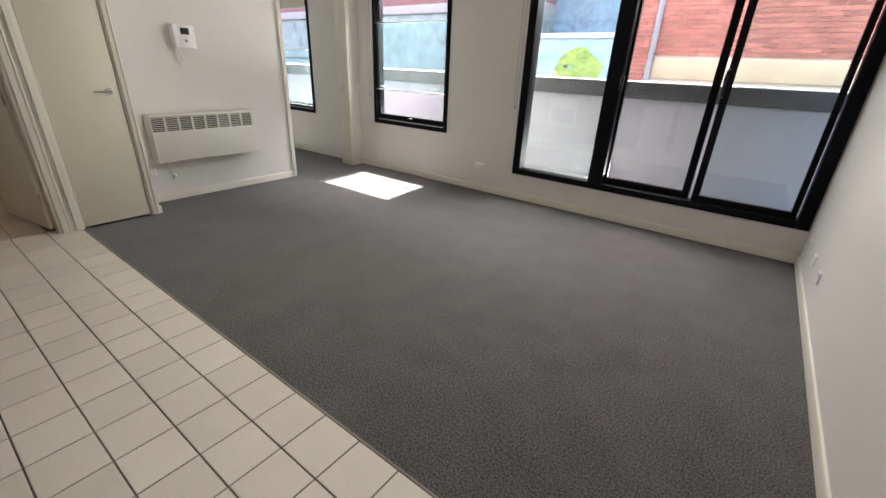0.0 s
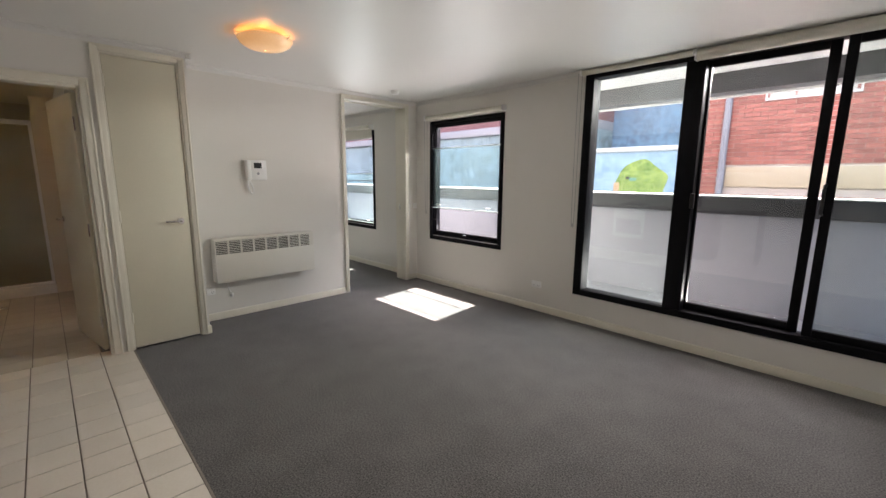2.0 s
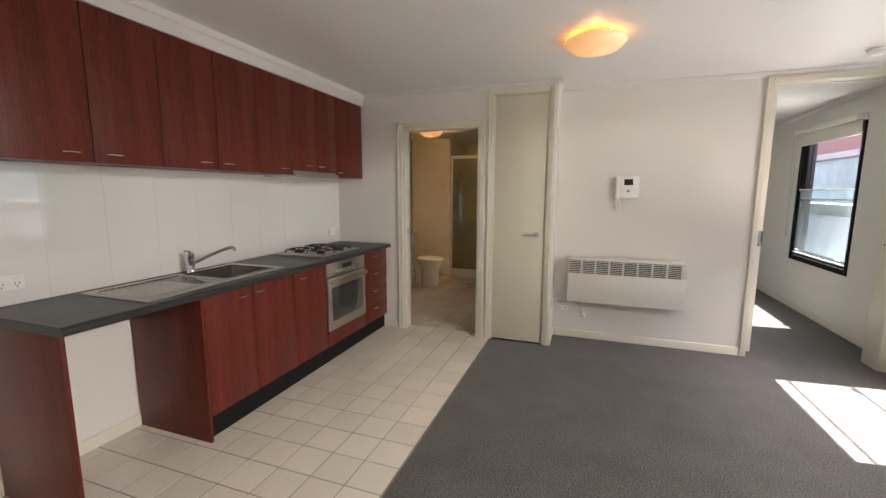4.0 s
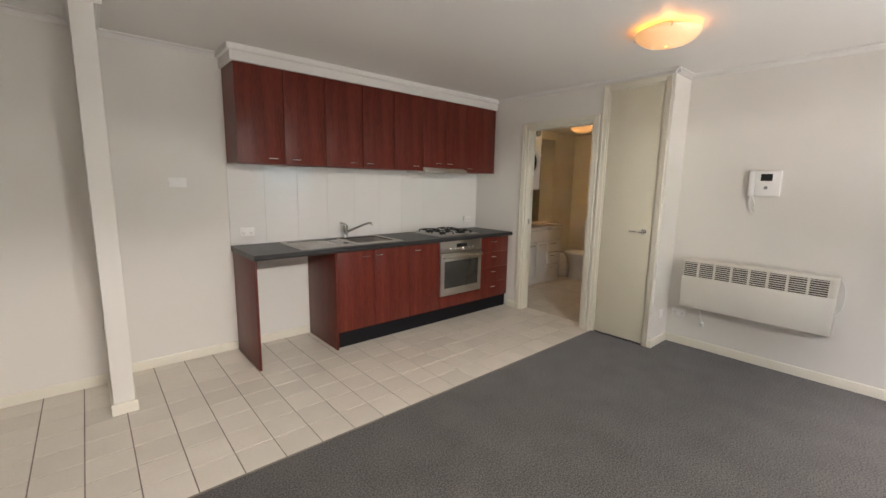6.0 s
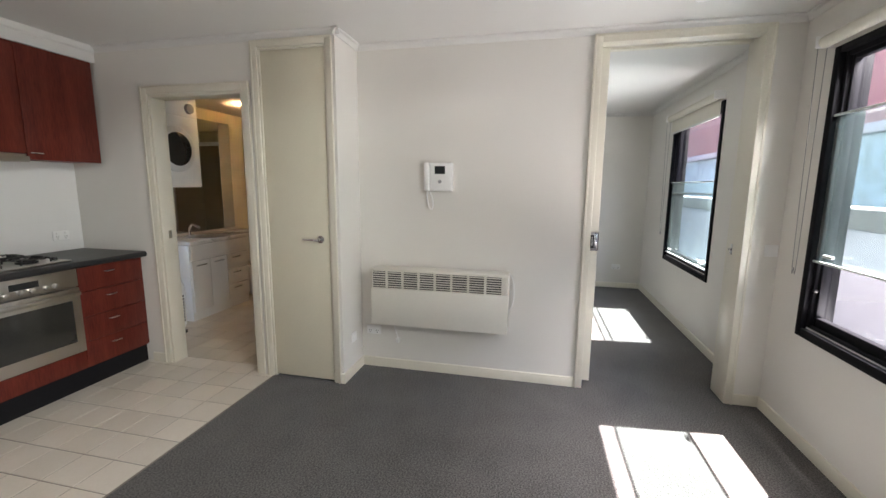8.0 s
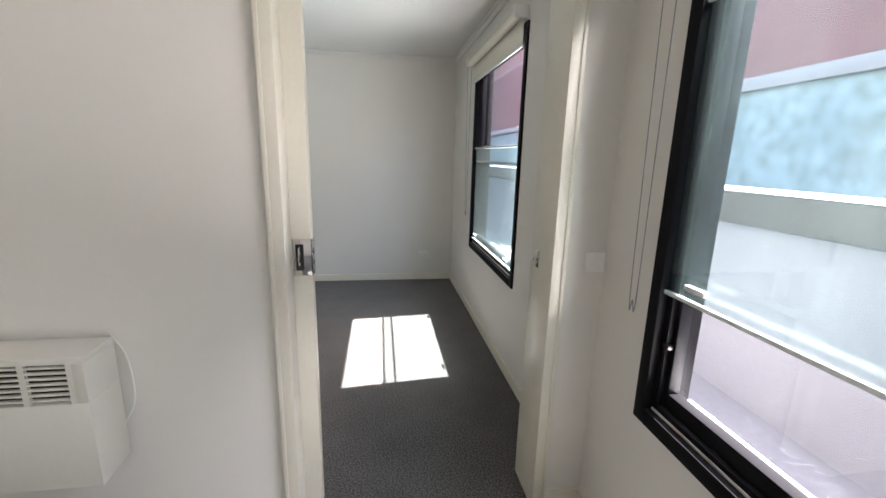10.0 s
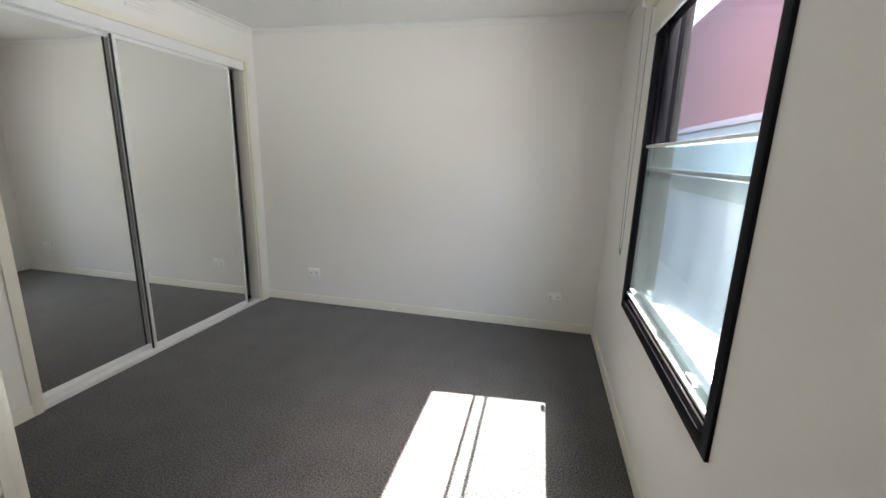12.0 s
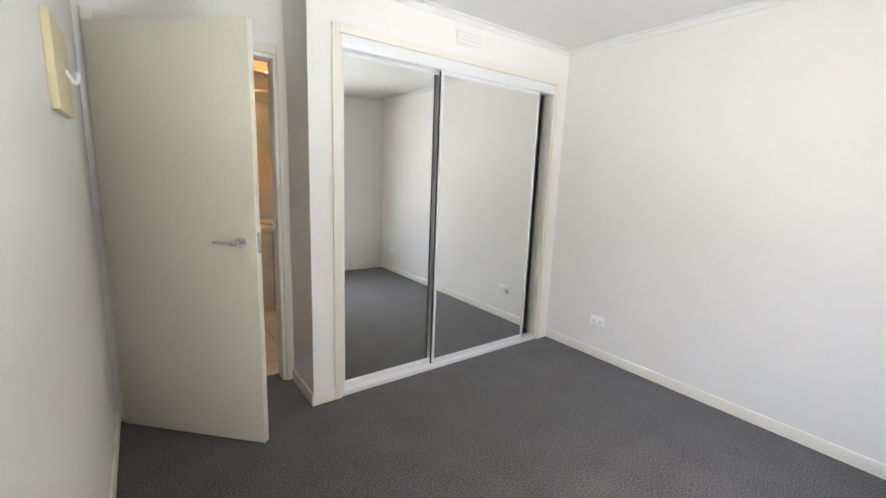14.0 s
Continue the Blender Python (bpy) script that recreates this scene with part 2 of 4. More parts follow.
def lathe(bm, profile, centre=(0, 0, 0), axis="z", seg=36, squash=1.0, caps=True):
    rings = []
    for r, h in profile:
        ring = []
        for i in range(seg):
            a = 2 * math.pi * i / seg
            p = (r * math.cos(a), r * math.sin(a) * squash, h)
            p = {"z": p, "x": (p[2], p[0], p[1]), "y": (p[0], p[2], p[1])}[axis]
            ring.append(bm.verts.new(Vector(centre) + Vector(p)))
        rings.append(ring)
    for a, b in zip(rings, rings[1:]):
        for i in range(seg):
            bm.faces.new((a[i], a[(i + 1) % seg], b[(i + 1) % seg], b[i]))
    for ring in (rings[0], rings[-1]) if caps else ():
        bm.faces.new(ring)
    bmesh.ops.recalc_face_normals(bm, faces=bm.faces)
    return bm


def tube(bm, points, r, seg=10):
    pts = [Vector(p) for p in points]
    rings, up = [], Vector((0.13, 0.27, 0.95))
    for i, p in enumerate(pts):
        d = (pts[min(i + 1, len(pts) - 1)] - pts[max(i - 1, 0)]).normalized()
        u = d.cross(up).normalized()
        w = d.cross(u)
        rad = r[i] if isinstance(r, (list, tuple)) else r
        rings.append([bm.verts.new(p + rad * (math.cos(2 * math.pi * k / seg) * u + math.sin(2 * math.pi * k / seg) * w)) for k in range(seg)])
    for a, b in zip(rings, rings[1:]):
        for k in range(seg):
            bm.faces.new((a[k], a[(k + 1) % seg], b[(k + 1) % seg], b[k]))
    bm.faces.new(rings[0])
    bm.faces.new(rings[-1])
    bmesh.ops.recalc_face_normals(bm, faces=bm.faces)
    return bm


def curve_points(points, n=8):
    pts = [Vector(p) for p in points]
    pts = [2 * pts[0] - pts[1]] + pts + [2 * pts[-1] - pts[-2]]
    out = []
    for a, b, c, d in zip(pts, pts[1:], pts[2:], pts[3:]):
        for k in range(n):
            t = k / n
            out.append(0.5 * (2 * b + (c - a) * t + (2 * a - 5 * b + 4 * c - d) * t * t + (3 * b - a - 3 * c + d) * t ** 3))
    return out + [pts[-2]]


def mesh_of(name, bm, mat, smooth=True):
    me = bpy.data.meshes.new(name)
    bm.to_mesh(me)
    bm.free()
    me.materials.append(mat)
    if smooth:
        me.polygons.foreach_set("use_smooth", [True] * len(me.polygons))
        me.set_sharp_from_angle(angle=radians(35))
    return me


def part(name, bm, mat, parent, label="", smooth=True):
    base = BASE.get(parent.name, Vector())
    bmesh.ops.translate(bm, verts=bm.verts, vec=-base)
    ob = new(name, mesh_of(name, bm, mat, smooth))
    ob.parent = parent
    BASE[ob.name] = base
    return tagged(ob, label)


def thing(name, base, label, category, group="", kind=""):
    ob = new(name)
    ob.empty_display_size = 0.1
    ob.location = base
    BASE[ob.name] = Vector(base)
    return tagged(ob, label, category, group, kind)


def solid(name, bm, mat, label="", category="", group="", kind="", smooth=True):
    ob = new(name, mesh_of(name, bm, mat, smooth))
    BASE[ob.name] = Vector()
    return tagged(ob, label, category, group, kind)


def structure(name, bm, mat, label, category):
    return solid(name, bm, mat, label, category, kind="structure")


def wall_x(x0, x1, y0, y1, z0, z1, holes):
    """A wall that runs along x, with openings (xa, xb, za, zb)."""
    bm = bmesh.new()
    xs = sorted({x0, x1, *(h[0] for h in holes), *(h[1] for h in holes)})
    for a, b in zip(xs, xs[1:]):
        z = z0
        for h in sorted((h for h in holes if h[0] <= a and h[1] >= b), key=lambda h: h[2]):
            if h[2] > z:
                box(bm, a, b, y0, y1, z, h[2])
            z = h[3]
        if z < z1:
            box(bm, a, b, y0, y1, z, z1)
    bmesh.ops.remove_doubles(bm, verts=bm.verts, dist=1e-5)
    return bm


def wall_y(x0, x1, y0, y1, z0, z1, holes):
    bm = wall_x(y0, y1, x0, x1, z0, z1, holes)
    for v in bm.verts:
        v.co = (v.co.y, v.co.x, v.co.z)
    bmesh.ops.reverse_faces(bm, faces=bm.faces)
    return bm


def run(points, section, closed=False):
    """A moulding: a section of (outward, up) swept along straight legs in plan; outward is to the left of the way."""
    bm = bmesh.new()
    pts = [Vector((*p, 0)) for p in points]
    for a, b in zip(pts, pts[1:]):
        d = (b - a).normalized()
        o = Vector((-d.y, d.x, 0))
        ends = [[bm.verts.new(p + o * u + Vector((0, 0, w))) for u, w in section] for p in (a, b)]
        k = len(section)
        for i in range(k):
            bm.faces.new((ends[0][i], ends[0][(i + 1) % k], ends[1][(i + 1) % k], ends[1][i]))
        bm.faces.new(ends[0])
        bm.faces.new(ends[1])
    bmesh.ops.recalc_face_normals(bm, faces=bm.faces)
    return bm


def frame_bars(x0, x1, z0, z1, w, y0, y1, bevel=0.003, bottom=None, left=None, right=None, top=None):
    """Four mitre-free bars round an opening in the xz plane."""
    l, r, b, t = left or w, right or w, bottom or w, top or w
    return boxed((x0, x0 + l, y0, y1, z0, z1), (x1 - r, x1, y0, y1, z0, z1), (x0 + l, x1 - r, y0, y1, z0, z0 + b),
                 (x0 + l, x1 - r, y0, y1, z1 - t, z1), bevel=bevel)

# ---- structure ----
H = 2.412
N = 4.06
structure("floor_slab", boxed((-8.2, 1.2, -1.6, 4.14, -0.3, -0.014)), CONCRETE, "grey concrete slab under the flat", "floor")
structure("floor_carpet", boxed((-4.338, 0.698, 1.27, 4.058, -0.0135, 0), (-4.0, 0.698, 0.708, 1.27, -0.0135, 0)), CARPET,
          "dark grey cut-pile carpet with faint tread marks", "carpet")
structure("floor_carpet_bedroom", boxed((-4.527, -4.338, 2.92, 3.87, -0.0135, 0), (-7.588, -4.527, 1.03, 4.058, -0.0135, 0), (-5.47, -4.527, 0.53, 1.03, -0.0135, 0)), CARPET,
          "dark grey cut-pile carpet with brushed patches", "carpet")
structure("carpet_edge_trim", boxed((-4.0, 0.698, 0.697, 0.7075, -0.0135, 0.0015)), GROUT, "thin dark strip between carpet and tiles", "trim")
structure("wall_north", wall_x(-7.85, 0.98, N, N + 0.08, -0.3, 2.7, [(-6.61, -5.34, 0.605, 2.14), (-4.06, -2.84, 0.605, 2.145), (-1.905, 0.69, 0.28, 2.385)]), WALL,
          "off-white painted wall with three black windows", "wall")
structure("wall_east", boxed((0.70, 0.98, -1.3, N, -0.3, 2.7)), WALL, "plain off-white painted wall", "wall")
structure("wall_kitchen", boxed((-4.0, -0.366, -1.2, -1.0, -0.3, 2.7)), WALL, "off-white painted wall behind the kitchen", "wall")
structure("wall_nib", boxed((-0.366, -0.26, -1.2, -0.35, -0.3, 2.7), bevel=0.003), WALL, "narrow end of an off-white partition wall", "wall")
structure("wall_entry", boxed((-0.26, 0.70, -1.1, -0.9, -0.3, 2.7)), WALL, "plain off-white wall of the entry", "wall")
structure("wall_west", wall_y(-4.12, -4.0, -1.2, 1.27, -0.3, 2.7, [(-0.22, 0.575, -0.3, 2.06), (0.705, 1.205, -0.3, 2.322)]), WALL,
          "off-white wall with bathroom doorway and tall cupboard", "wall")
structure("wall_cupboard_return", boxed((-4.525, -4.12, 1.208, 1.27, -0.3, 2.7)), WALL, "short off-white return wall beside the heater", "wall")
structure("wall_pocket_east", boxed((-4.42, -4.34, 1.27, 2.92, -0.3, 2.7), (-4.42, -4.34, 2.92, 3.865, 2.34, 2.7)), WALL, "off-white wall carrying heater and intercom", "wall")
structure("wall_pocket_west", boxed((-4.525, -4.495, 1.27, 2.92, -0.3, 2.7), (-4.525, -4.495, 2.92, 3.865, 2.34, 2.7), (-4.495, -4.42, 2.92, 3.865, 2.355, 2.7)), WALL,
          "off-white bedroom side of the sliding door wall", "wall")
structure("wall_door_nib", boxed((-4.525, -4.34, 3.865, N, -0.3, 2.7)), WALL, "short off-white nib beside the sliding door", "wall")
structure("wall_nook_east", boxed((-4.525, -4.44, 0.51, 1.208, -0.3, 2.7)), WALL, "off-white wall of the bedroom nook", "wall")
structure("wall_bedroom_west", boxed((-7.85, -7.59, -1.42, N, -0.3, 2.7)), WALL, "plain off-white bedroom wall", "wall")
structure("wall_wardrobe", wall_x(-7.59, -5.47, 0.93, 1.03, -0.3, 2.7, [(-7.455, -5.645, -0.3, 2.13)]), WALL, "off-white wall round the mirrored wardrobe", "wall")
structure("wall_nook_west", boxed((-5.55, -5.47, 0.63, 0.93, -0.3, 2.7)), WALL, "off-white side wall of the wardrobe", "wall")
structure("wall_nook_south", wall_x(-7.59, -4.525, 0.51, 0.63, -0.3, 2.7, [(-5.42, -4.60, -0.3, 2.05)]), WALL, "off-white wall with the bathroom doorway", "wall")
structure("wall_bath_south", boxed((-7.59, -4.12, -1.42, -1.3, -0.3, 2.7)), BATHWALL, "warm cream bathroom wall", "wall")
structure("wall_bath_pier", boxed((-6.82, -6.7, -1.3, -0.62, -0.3, 2.7)), BATHWALL, "cream wall beside the shower", "wall")
structure("wall_bath_pier_north", boxed((-6.82, -6.7, 0.3, 0.51, -0.3, 2.7)), BATHWALL, "cream wall beside the shower", "wall")
structure("shower_lining", boxed((-7.59, -7.57, -0.62, 0.51, 0, H), (-7.57, -6.82, -0.64, -0.62, 0, H)), SHOWERW, "olive-brown tiled shower lining", "wall")
structure("shower_kerb", boxed((-6.80, -6.7, -0.62, 0.3, -0.014, 0.11), bevel=0.008), CERAMIC, "white raised shower kerb", "kerb")
structure("ceiling", boxed((-7.85, 0.98, -1.42, 4.14, H, 2.62)), CEIL, "white painted ceiling with soft sheen", "ceiling")
structure("bathroom_ceiling", boxed((-7.59, -4.12, -1.3, 0.51, 2.3, 2.36)), BATHWALL, "lower cream bathroom ceiling", "ceiling")

SK = [(0, 0), (0.013, 0), (0.013, 0.062), (0.009, 0.07), (0, 0.072)]
for pts in ([(0.70, 0.4), (0.70, N)], [(0.70, N), (-4.34, N)], [(-4.34, N), (-4.34, 3.90)], [(-4.34, 2.895), (-4.34, 1.27)], [(-4.34, 1.27), (-4.0, 1.27)],
            [(-4.0, 1.283), (-4.0, 1.245)], [(-1.13, -1.0), (-0.366, -1.0)], [(-1.775, -1.0), (-1.15, -1.0)], [(-0.366, -1.0), (-0.366, -0.35)],
            [(-0.379, -0.35), (-0.247, -0.35)], [(-0.26, -0.35), (-0.26, -0.9)], [(-0.26, -0.9), (0.70, -0.9)], [(0.70, -0.9), (0.70, 0.4)],
            [(-4.525, N), (-7.59, N)], [(-7.59, N), (-7.59, 1.03)], [(-7.59, 1.03), (-7.5, 1.03)], [(-5.6, 1.03), (-5.47, 1.03)], [(-5.47, 1.043), (-5.47, 0.63)],
            [(-4.525, 0.63), (-4.525, 2.895)], [(-4.0, -0.275), (-4.0, -0.395)]):
    # the room lies to the left of each way as listed
    structure("baseboard", run(pts, SK), TRIM, "cream painted skirting board", "baseboard")
CO = [(0, H), (0.038, H), (0.038, H - 0.008), (0.022, H - 0.014), (0.014, H - 0.026), (0.008, H - 0.04), (0, H - 0.04)]
for pts in ([(0.70, -0.9), (0.70, N)], [(0.70, N), (-4.34, N)], [(-4.34, N), (-4.34, 1.27)], [(-4.34, 1.27), (-3.962, 1.27)], [(-4.0, 1.308), (-4.0, -1.0)],
            [(-1.13, -1.0), (-0.366, -1.0)], [(-0.366, -1.0), (-0.366, -0.35)], [(-0.404, -0.35), (-0.222, -0.35)], [(-0.26, -0.35), (-0.26, -0.9)], [(-0.26, -0.9), (0.70, -0.9)],
            [(-4.525, N), (-7.59, N)], [(-7.59, N), (-7.59, 1.03)], [(-7.59, 1.03), (-5.432, 1.03)], [(-5.47, 1.068), (-5.47, 0.63)], [(-5.47, 0.63), (-4.525, 0.63)], [(-4.525, 0.63), (-4.525, N)]):
    structure("cornice", run(pts, CO), CEIL, "small white stepped cornice", "trim")


def architrave_y(x, face, y0, y1, z1, w=0.055, d=0.016, label="cream painted architrave"):
    """Door trim on a wall that faces +x (face=1) or -x (-1), round the opening y0..y1."""
    a, b = (x, x + face * d)
    bm = boxed((a, b, y0 - w, y0, 0, z1 + w), (a, b, y1, y1 + w, 0, z1 + w), (a, b, y0, y1, z1, z1 + w), bevel=0.004)
    c = x + face * (d + 0.006)
    for q in ((b, c, y0 - w, y0 - w + 0.014, 0, z1 + w), (b, c, y1 + w - 0.014, y1 + w, 0, z1 + w), (b, c, y0 - w + 0.014, y1 + w - 0.014, z1 + w - 0.014, z1 + w)):
        box(bm, *q, bevel=0.002)
    return structure("architrave", bm, TRIM, label, "trim")


def jamb_y(x0, x1, y0, y1, z1, t=0.02):
    return structure("door_jamb", boxed((x0, x1, y0, y0 + t, 0, z1), (x0, x1, y1 - t, y1, 0, z1), (x0, x1, y0 + t, y1 - t, z1 - t, z1), bevel=0.002), TRIM,
                     "cream painted door jamb", "door frame")


architrave_y(-4.0, 1, -0.22, 0.575, 2.06)
jamb_y(-4.123, -3.997, -0.22, 0.575, 2.06)
architrave_y(-4.0, 1, 0.705, 1.205, 2.322, w=0.047)
jamb_y(-4.12, -3.997, 0.705, 1.205, 2.322, t=0.012)
architrave_y(-4.34, 1, 2.945, 3.85, 2.325, w=0.05)
structure("door_jamb", boxed((-4.528, -4.488, 2.92, 2.945, 0, 2.34), (-4.427, -4.337, 2.92, 2.945, 0, 2.34), (-4.528, -4.337, 3.85, 3.865, 0, 2.34),
          (-4.528, -4.488, 2.945, 3.85, 2.325, 2.34), (-4.427, -4.337, 2.945, 3.85, 2.325, 2.34), bevel=0.002), TRIM, "cream painted split jamb of the sliding door", "door frame")
architrave_y(-4.525, -1, 2.945, 3.85, 2.325, w=0.05)
structure("architrave", boxed((-5.47, -5.42, 0.63, 0.646, 0, 2.10), (-4.60, -4.552, 0.63, 0.646, 0, 2.10), (-5.42, -4.60, 0.63, 0.646, 2.05, 2.10), bevel=0.003), TRIM,
          "cream painted architrave", "trim")
structure("door_jamb", boxed((-5.42, -5.40, 0.507, 0.633, 0, 2.05), (-4.62, -4.60, 0.507, 0.633, 0, 2.05), (-5.40, -4.62, 0.507, 0.633, 2.03, 2.05), bevel=0.002), TRIM,
          "cream painted door jamb", "door frame")


# ---- doors ----
def lever(parent, x, y, z, out, along, length=0.115):
    """Lever handle: a rose on the face and a bar that turns along the door. out and along are unit vectors."""
    o, a, c = Vector(out), Vector(along), Vector((x, y, z))
    bm = bmesh.new()
    for r, h0, h1 in ((0.026, 0, 0.009), (0.010, 0.009, 0.045)):
        tube(bm, [c + o * h0, c + o * (h0 + h1) / 2, c + o * h1], r, 20)
    pts = curve_points([c + o * 0.042, c + o * 0.05 + a * 0.02, c + o * 0.05 + a * 0.06, c + o * 0.044 + a * length], 6)
    tube(bm, pts, [0.0095 - 0.003 * i / len(pts) for i in range(len(pts))], 10)
    return part("handle", bm, CHROME, parent, "satin chrome lever handle on a round rose")


tall = structure("door_cupboard", boxed((-4.04, -4.004, 0.7195, 1.190, 0.012, 2.307), bevel=0.002), DOOR, "tall narrow cream cupboard door, shut", "door")
lever(tall, -4.004, 1.125, 1.045, (1, 0, 0), (0, -1, 0))
for z in (0.27, 1.10, 2.12):
    part("hinge", tube(bmesh.new(), [(-4.0, 0.718, z - 0.045), (-4.0, 0.718, z), (-4.0, 0.718, z + 0.045)], 0.006), TRIM, tall)

bath_door = structure("door_bathroom", boxed((-0.037, 0, -0.745, 0, 0.012, 2.025), bevel=0.002), DOOR, "cream flush bathroom door, standing open", "door")
BASE[bath_door.name] = Vector()
lever(bath_door, -0.037, -0.685, 1.045, (-1, 0, 0), (0, 1, 0))
lever(bath_door, 0, -0.685, 1.045, (1, 0, 0), (0, 1, 0))
bath_door.matrix_basis = pose(-4.125, 0.525, 0, 0, 0, -80.6)
for z in (0.25, 1.0, 1.8):
    part("hinge", tube(bmesh.new(), [(-0.004, 0.004, z - 0.05), (-0.004, 0.004, z), (-0.004, 0.004, z + 0.05)], 0.007), CHROME, bath_door, "chrome butt hinge")

leaf = structure("door_bedroom", boxed((0, 0.82, -0.037, 0, 0.012, 2.03), bevel=0.002), DOOR, "cream flush ensuite door, standing ajar", "door")
BASE[leaf.name] = Vector()
lever(leaf, 0.745, -0.037, 1.05, (0, -1, 0), (-1, 0, 0))
lever(leaf, 0.745, 0, 1.05, (0, 1, 0), (-1, 0, 0))
part("latch_plate", boxed((0.8195, 0.8215, -0.030, -0.008, 1.0, 1.1), bevel=0.0005), CHROME, leaf, "chrome latch plate")
for z in (0.25, 1.05, 1.85):
    part("hinge", tube(bmesh.new(), [(-0.004, -0.002, z - 0.05), (-0.004, -0.002, z), (-0.004, -0.002, z + 0.05)], 0.007), CHROME, leaf, "chrome butt hinge")
leaf.matrix_basis = pose(-4.585, 0.655, 0, 0, 0, 134.9)

slide = structure("door_sliding", boxed((-4.485, -4.435, 2.1, 3.008, 0.012, 2.345), bevel=0.002), TRIM, "cream cavity sliding door, slid almost fully open", "door")
pull = part("flush_pull", boxed((-4.4362, -4.4325, 2.948, 3.0112, 0.98, 1.11), (-4.485, -4.4325, 3.0072, 3.0115, 0.98, 1.11), bevel=0.0008), CHROME, slide, "chrome cavity door pull wrapped round the edge")
part("finger_cup", boxed((-4.4328, -4.4315, 2.955, 2.982, 0.998, 1.092), bevel=0.0005), BLACKP, pull, "dark recessed finger cup")
part("edge_pull", tube(bmesh.new(), [(-4.459, 3.010, 1.062), (-4.459, 3.0112, 1.062), (-4.459, 3.0125, 1.062)], 0.013, 20), BLACKP, pull, "dark round edge pull")
part("key_hole", tube(bmesh.new(), [(-4.459, 3.010, 1.022), (-4.459, 3.0112, 1.022), (-4.459, 3.0125, 1.022)], 0.010, 16), BLACKP, pull)
part("lettering_bar", boxed((-4.470, -4.448, 3.0113, 3.0118, 1.085, 1.0885)), GREY, pull, "small engraved line")
part("screw", tube(bmesh.new(), [(-4.459, 3.011, 1.100), (-4.459, 3.0116, 1.100), (-4.459, 3.0122, 1.100)], 0.004, 12), GREY, pull)
part("thumb_turn", tube(bmesh.new(), curve_points([(-4.432, 2.968, 1.015), (-4.424, 2.968, 1.025), (-4.424, 2.968, 1.070), (-4.432, 2.968, 1.080)], 5), 0.004), CHROME, pull)
strike = structure("strike_plate", boxed((-4.473, -4.447, 3.847, 3.8505, 0.99, 1.06), bevel=0.0006), CHROME, "small chrome strike plate on the jamb", "strike plate")
structure("strike_plate", boxed((-4.075, -4.048, -0.2005, -0.197, 1.0, 1.06), bevel=0.0006), CHROME, "small chrome strike plate on the bathroom jamb", "strike plate")
structure("strike_plate", boxed((-5.4005, -5.397, 0.560, 0.586, 1.02, 1.08), bevel=0.0006), CHROME, "small chrome strike plate on the ensuite jamb", "strike plate")
part("bolt_hook", boxed((-4.464, -4.456, 3.830, 3.848, 1.018, 1.032), bevel=0.001), CHROME, strike)


# ---- windows ----
def small_window(name, x0, x1, z0, z1, pane_z, label):
    w = thing(name, (0.5 * (x0 + x1), N, z0), label, "window", kind="structure")
    part("window_frame", frame_bars(x0, x1, z0, z1, 0.045, N - 0.012, N + 0.078, bottom=0.05, top=0.035), BLACKF, w)
    for s in (x0, x1 - 0.05):
        part("outer_jamb", boxed((s, s + 0.05, N + 0.079, N + 0.135, z0 + 0.02, z1), bevel=0.002), BLACKF, w)
    part("reveal_bead", frame_bars(x0 + 0.045, x1 - 0.045, z0 + 0.05, z1 - 0.035, 0.024, N + 0.014, N + 0.077), BLACKF, w)
    sash = part("sash", frame_bars(x0 + 0.068, x1 - 0.068, z0 + 0.073, z1 - 0.058, 0.02, N + 0.03, N + 0.068, bottom=0.05), BLACKF, w)
    part("pane", boxed((x0 + 0.086, x1 - 0.086, N + 0.046, N + 0.052, z0 + 0.121, z1 - 0.076)), GLASS, sash, "clear window glass")
    part("sill_bead", boxed((x0 + 0.05, x1 - 0.05, N + 0.011, N + 0.029, z0 + 0.05, z0 + 0.058), bevel=0.001), ALU, w, "bright metal sill bead")
    xm = 0.5 * (x0 + x1)
    part("winder", tube(bmesh.new(), curve_points([(xm - 0.05, N + 0.031, z0 + 0.095), (xm, N + 0.012, z0 + 0.105), (xm + 0.05, N + 0.012, z0 + 0.10)], 5), 0.006), CHROME, w, "small chrome winder handle")
    for s in (x0 + 0.068, x1 - 0.068):
        part("catch", boxed((s - 0.012, s + 0.012, N + 0.012, N + 0.032, z0 + 0.26, z0 + 0.275), bevel=0.002), BLACKP, w)
    guard = part("safety_pane", boxed((x0 + 0.03, x1 - 0.03, N + 0.002, N + 0.010, pane_z[0], pane_z[1])), PANE, w, "greenish inner safety glass with dusty streaks and painted reflection veil")
    for z in pane_z:
        part("glass_edge", boxed((x0 + 0.03, x1 - 0.03, N + 0.0005, N + 0.0115, z - 0.006, z + 0.006), bevel=0.001), EDGE, guard, "bright polished glass edge")
    if pane_z[0] < 0.8:
        part("overlap_edge", boxed((x0 + 0.03, x1 - 0.03, N + 0.014, N + 0.022, 1.362, 1.378), bevel=0.001), RUBBER, guard, "dark edge where two panes overlap")
    for s in (x0 + 0.12, x1 - 0.25):
        part("glass_clip", boxed((s, s + 0.07, N - 0.003, N + 0.012, pane_z[0] + 0.03, pane_z[0] + 0.045), bevel=0.002), ALU, guard, "small white glass clip")
    part("outer_sill", boxed((x0 - 0.03, x1 + 0.03, N + 0.08, N + 0.22, z0 - 0.04, z0 + 0.018), bevel=0.004), WHITER, w, "white outer sill in sunshine")
    return w


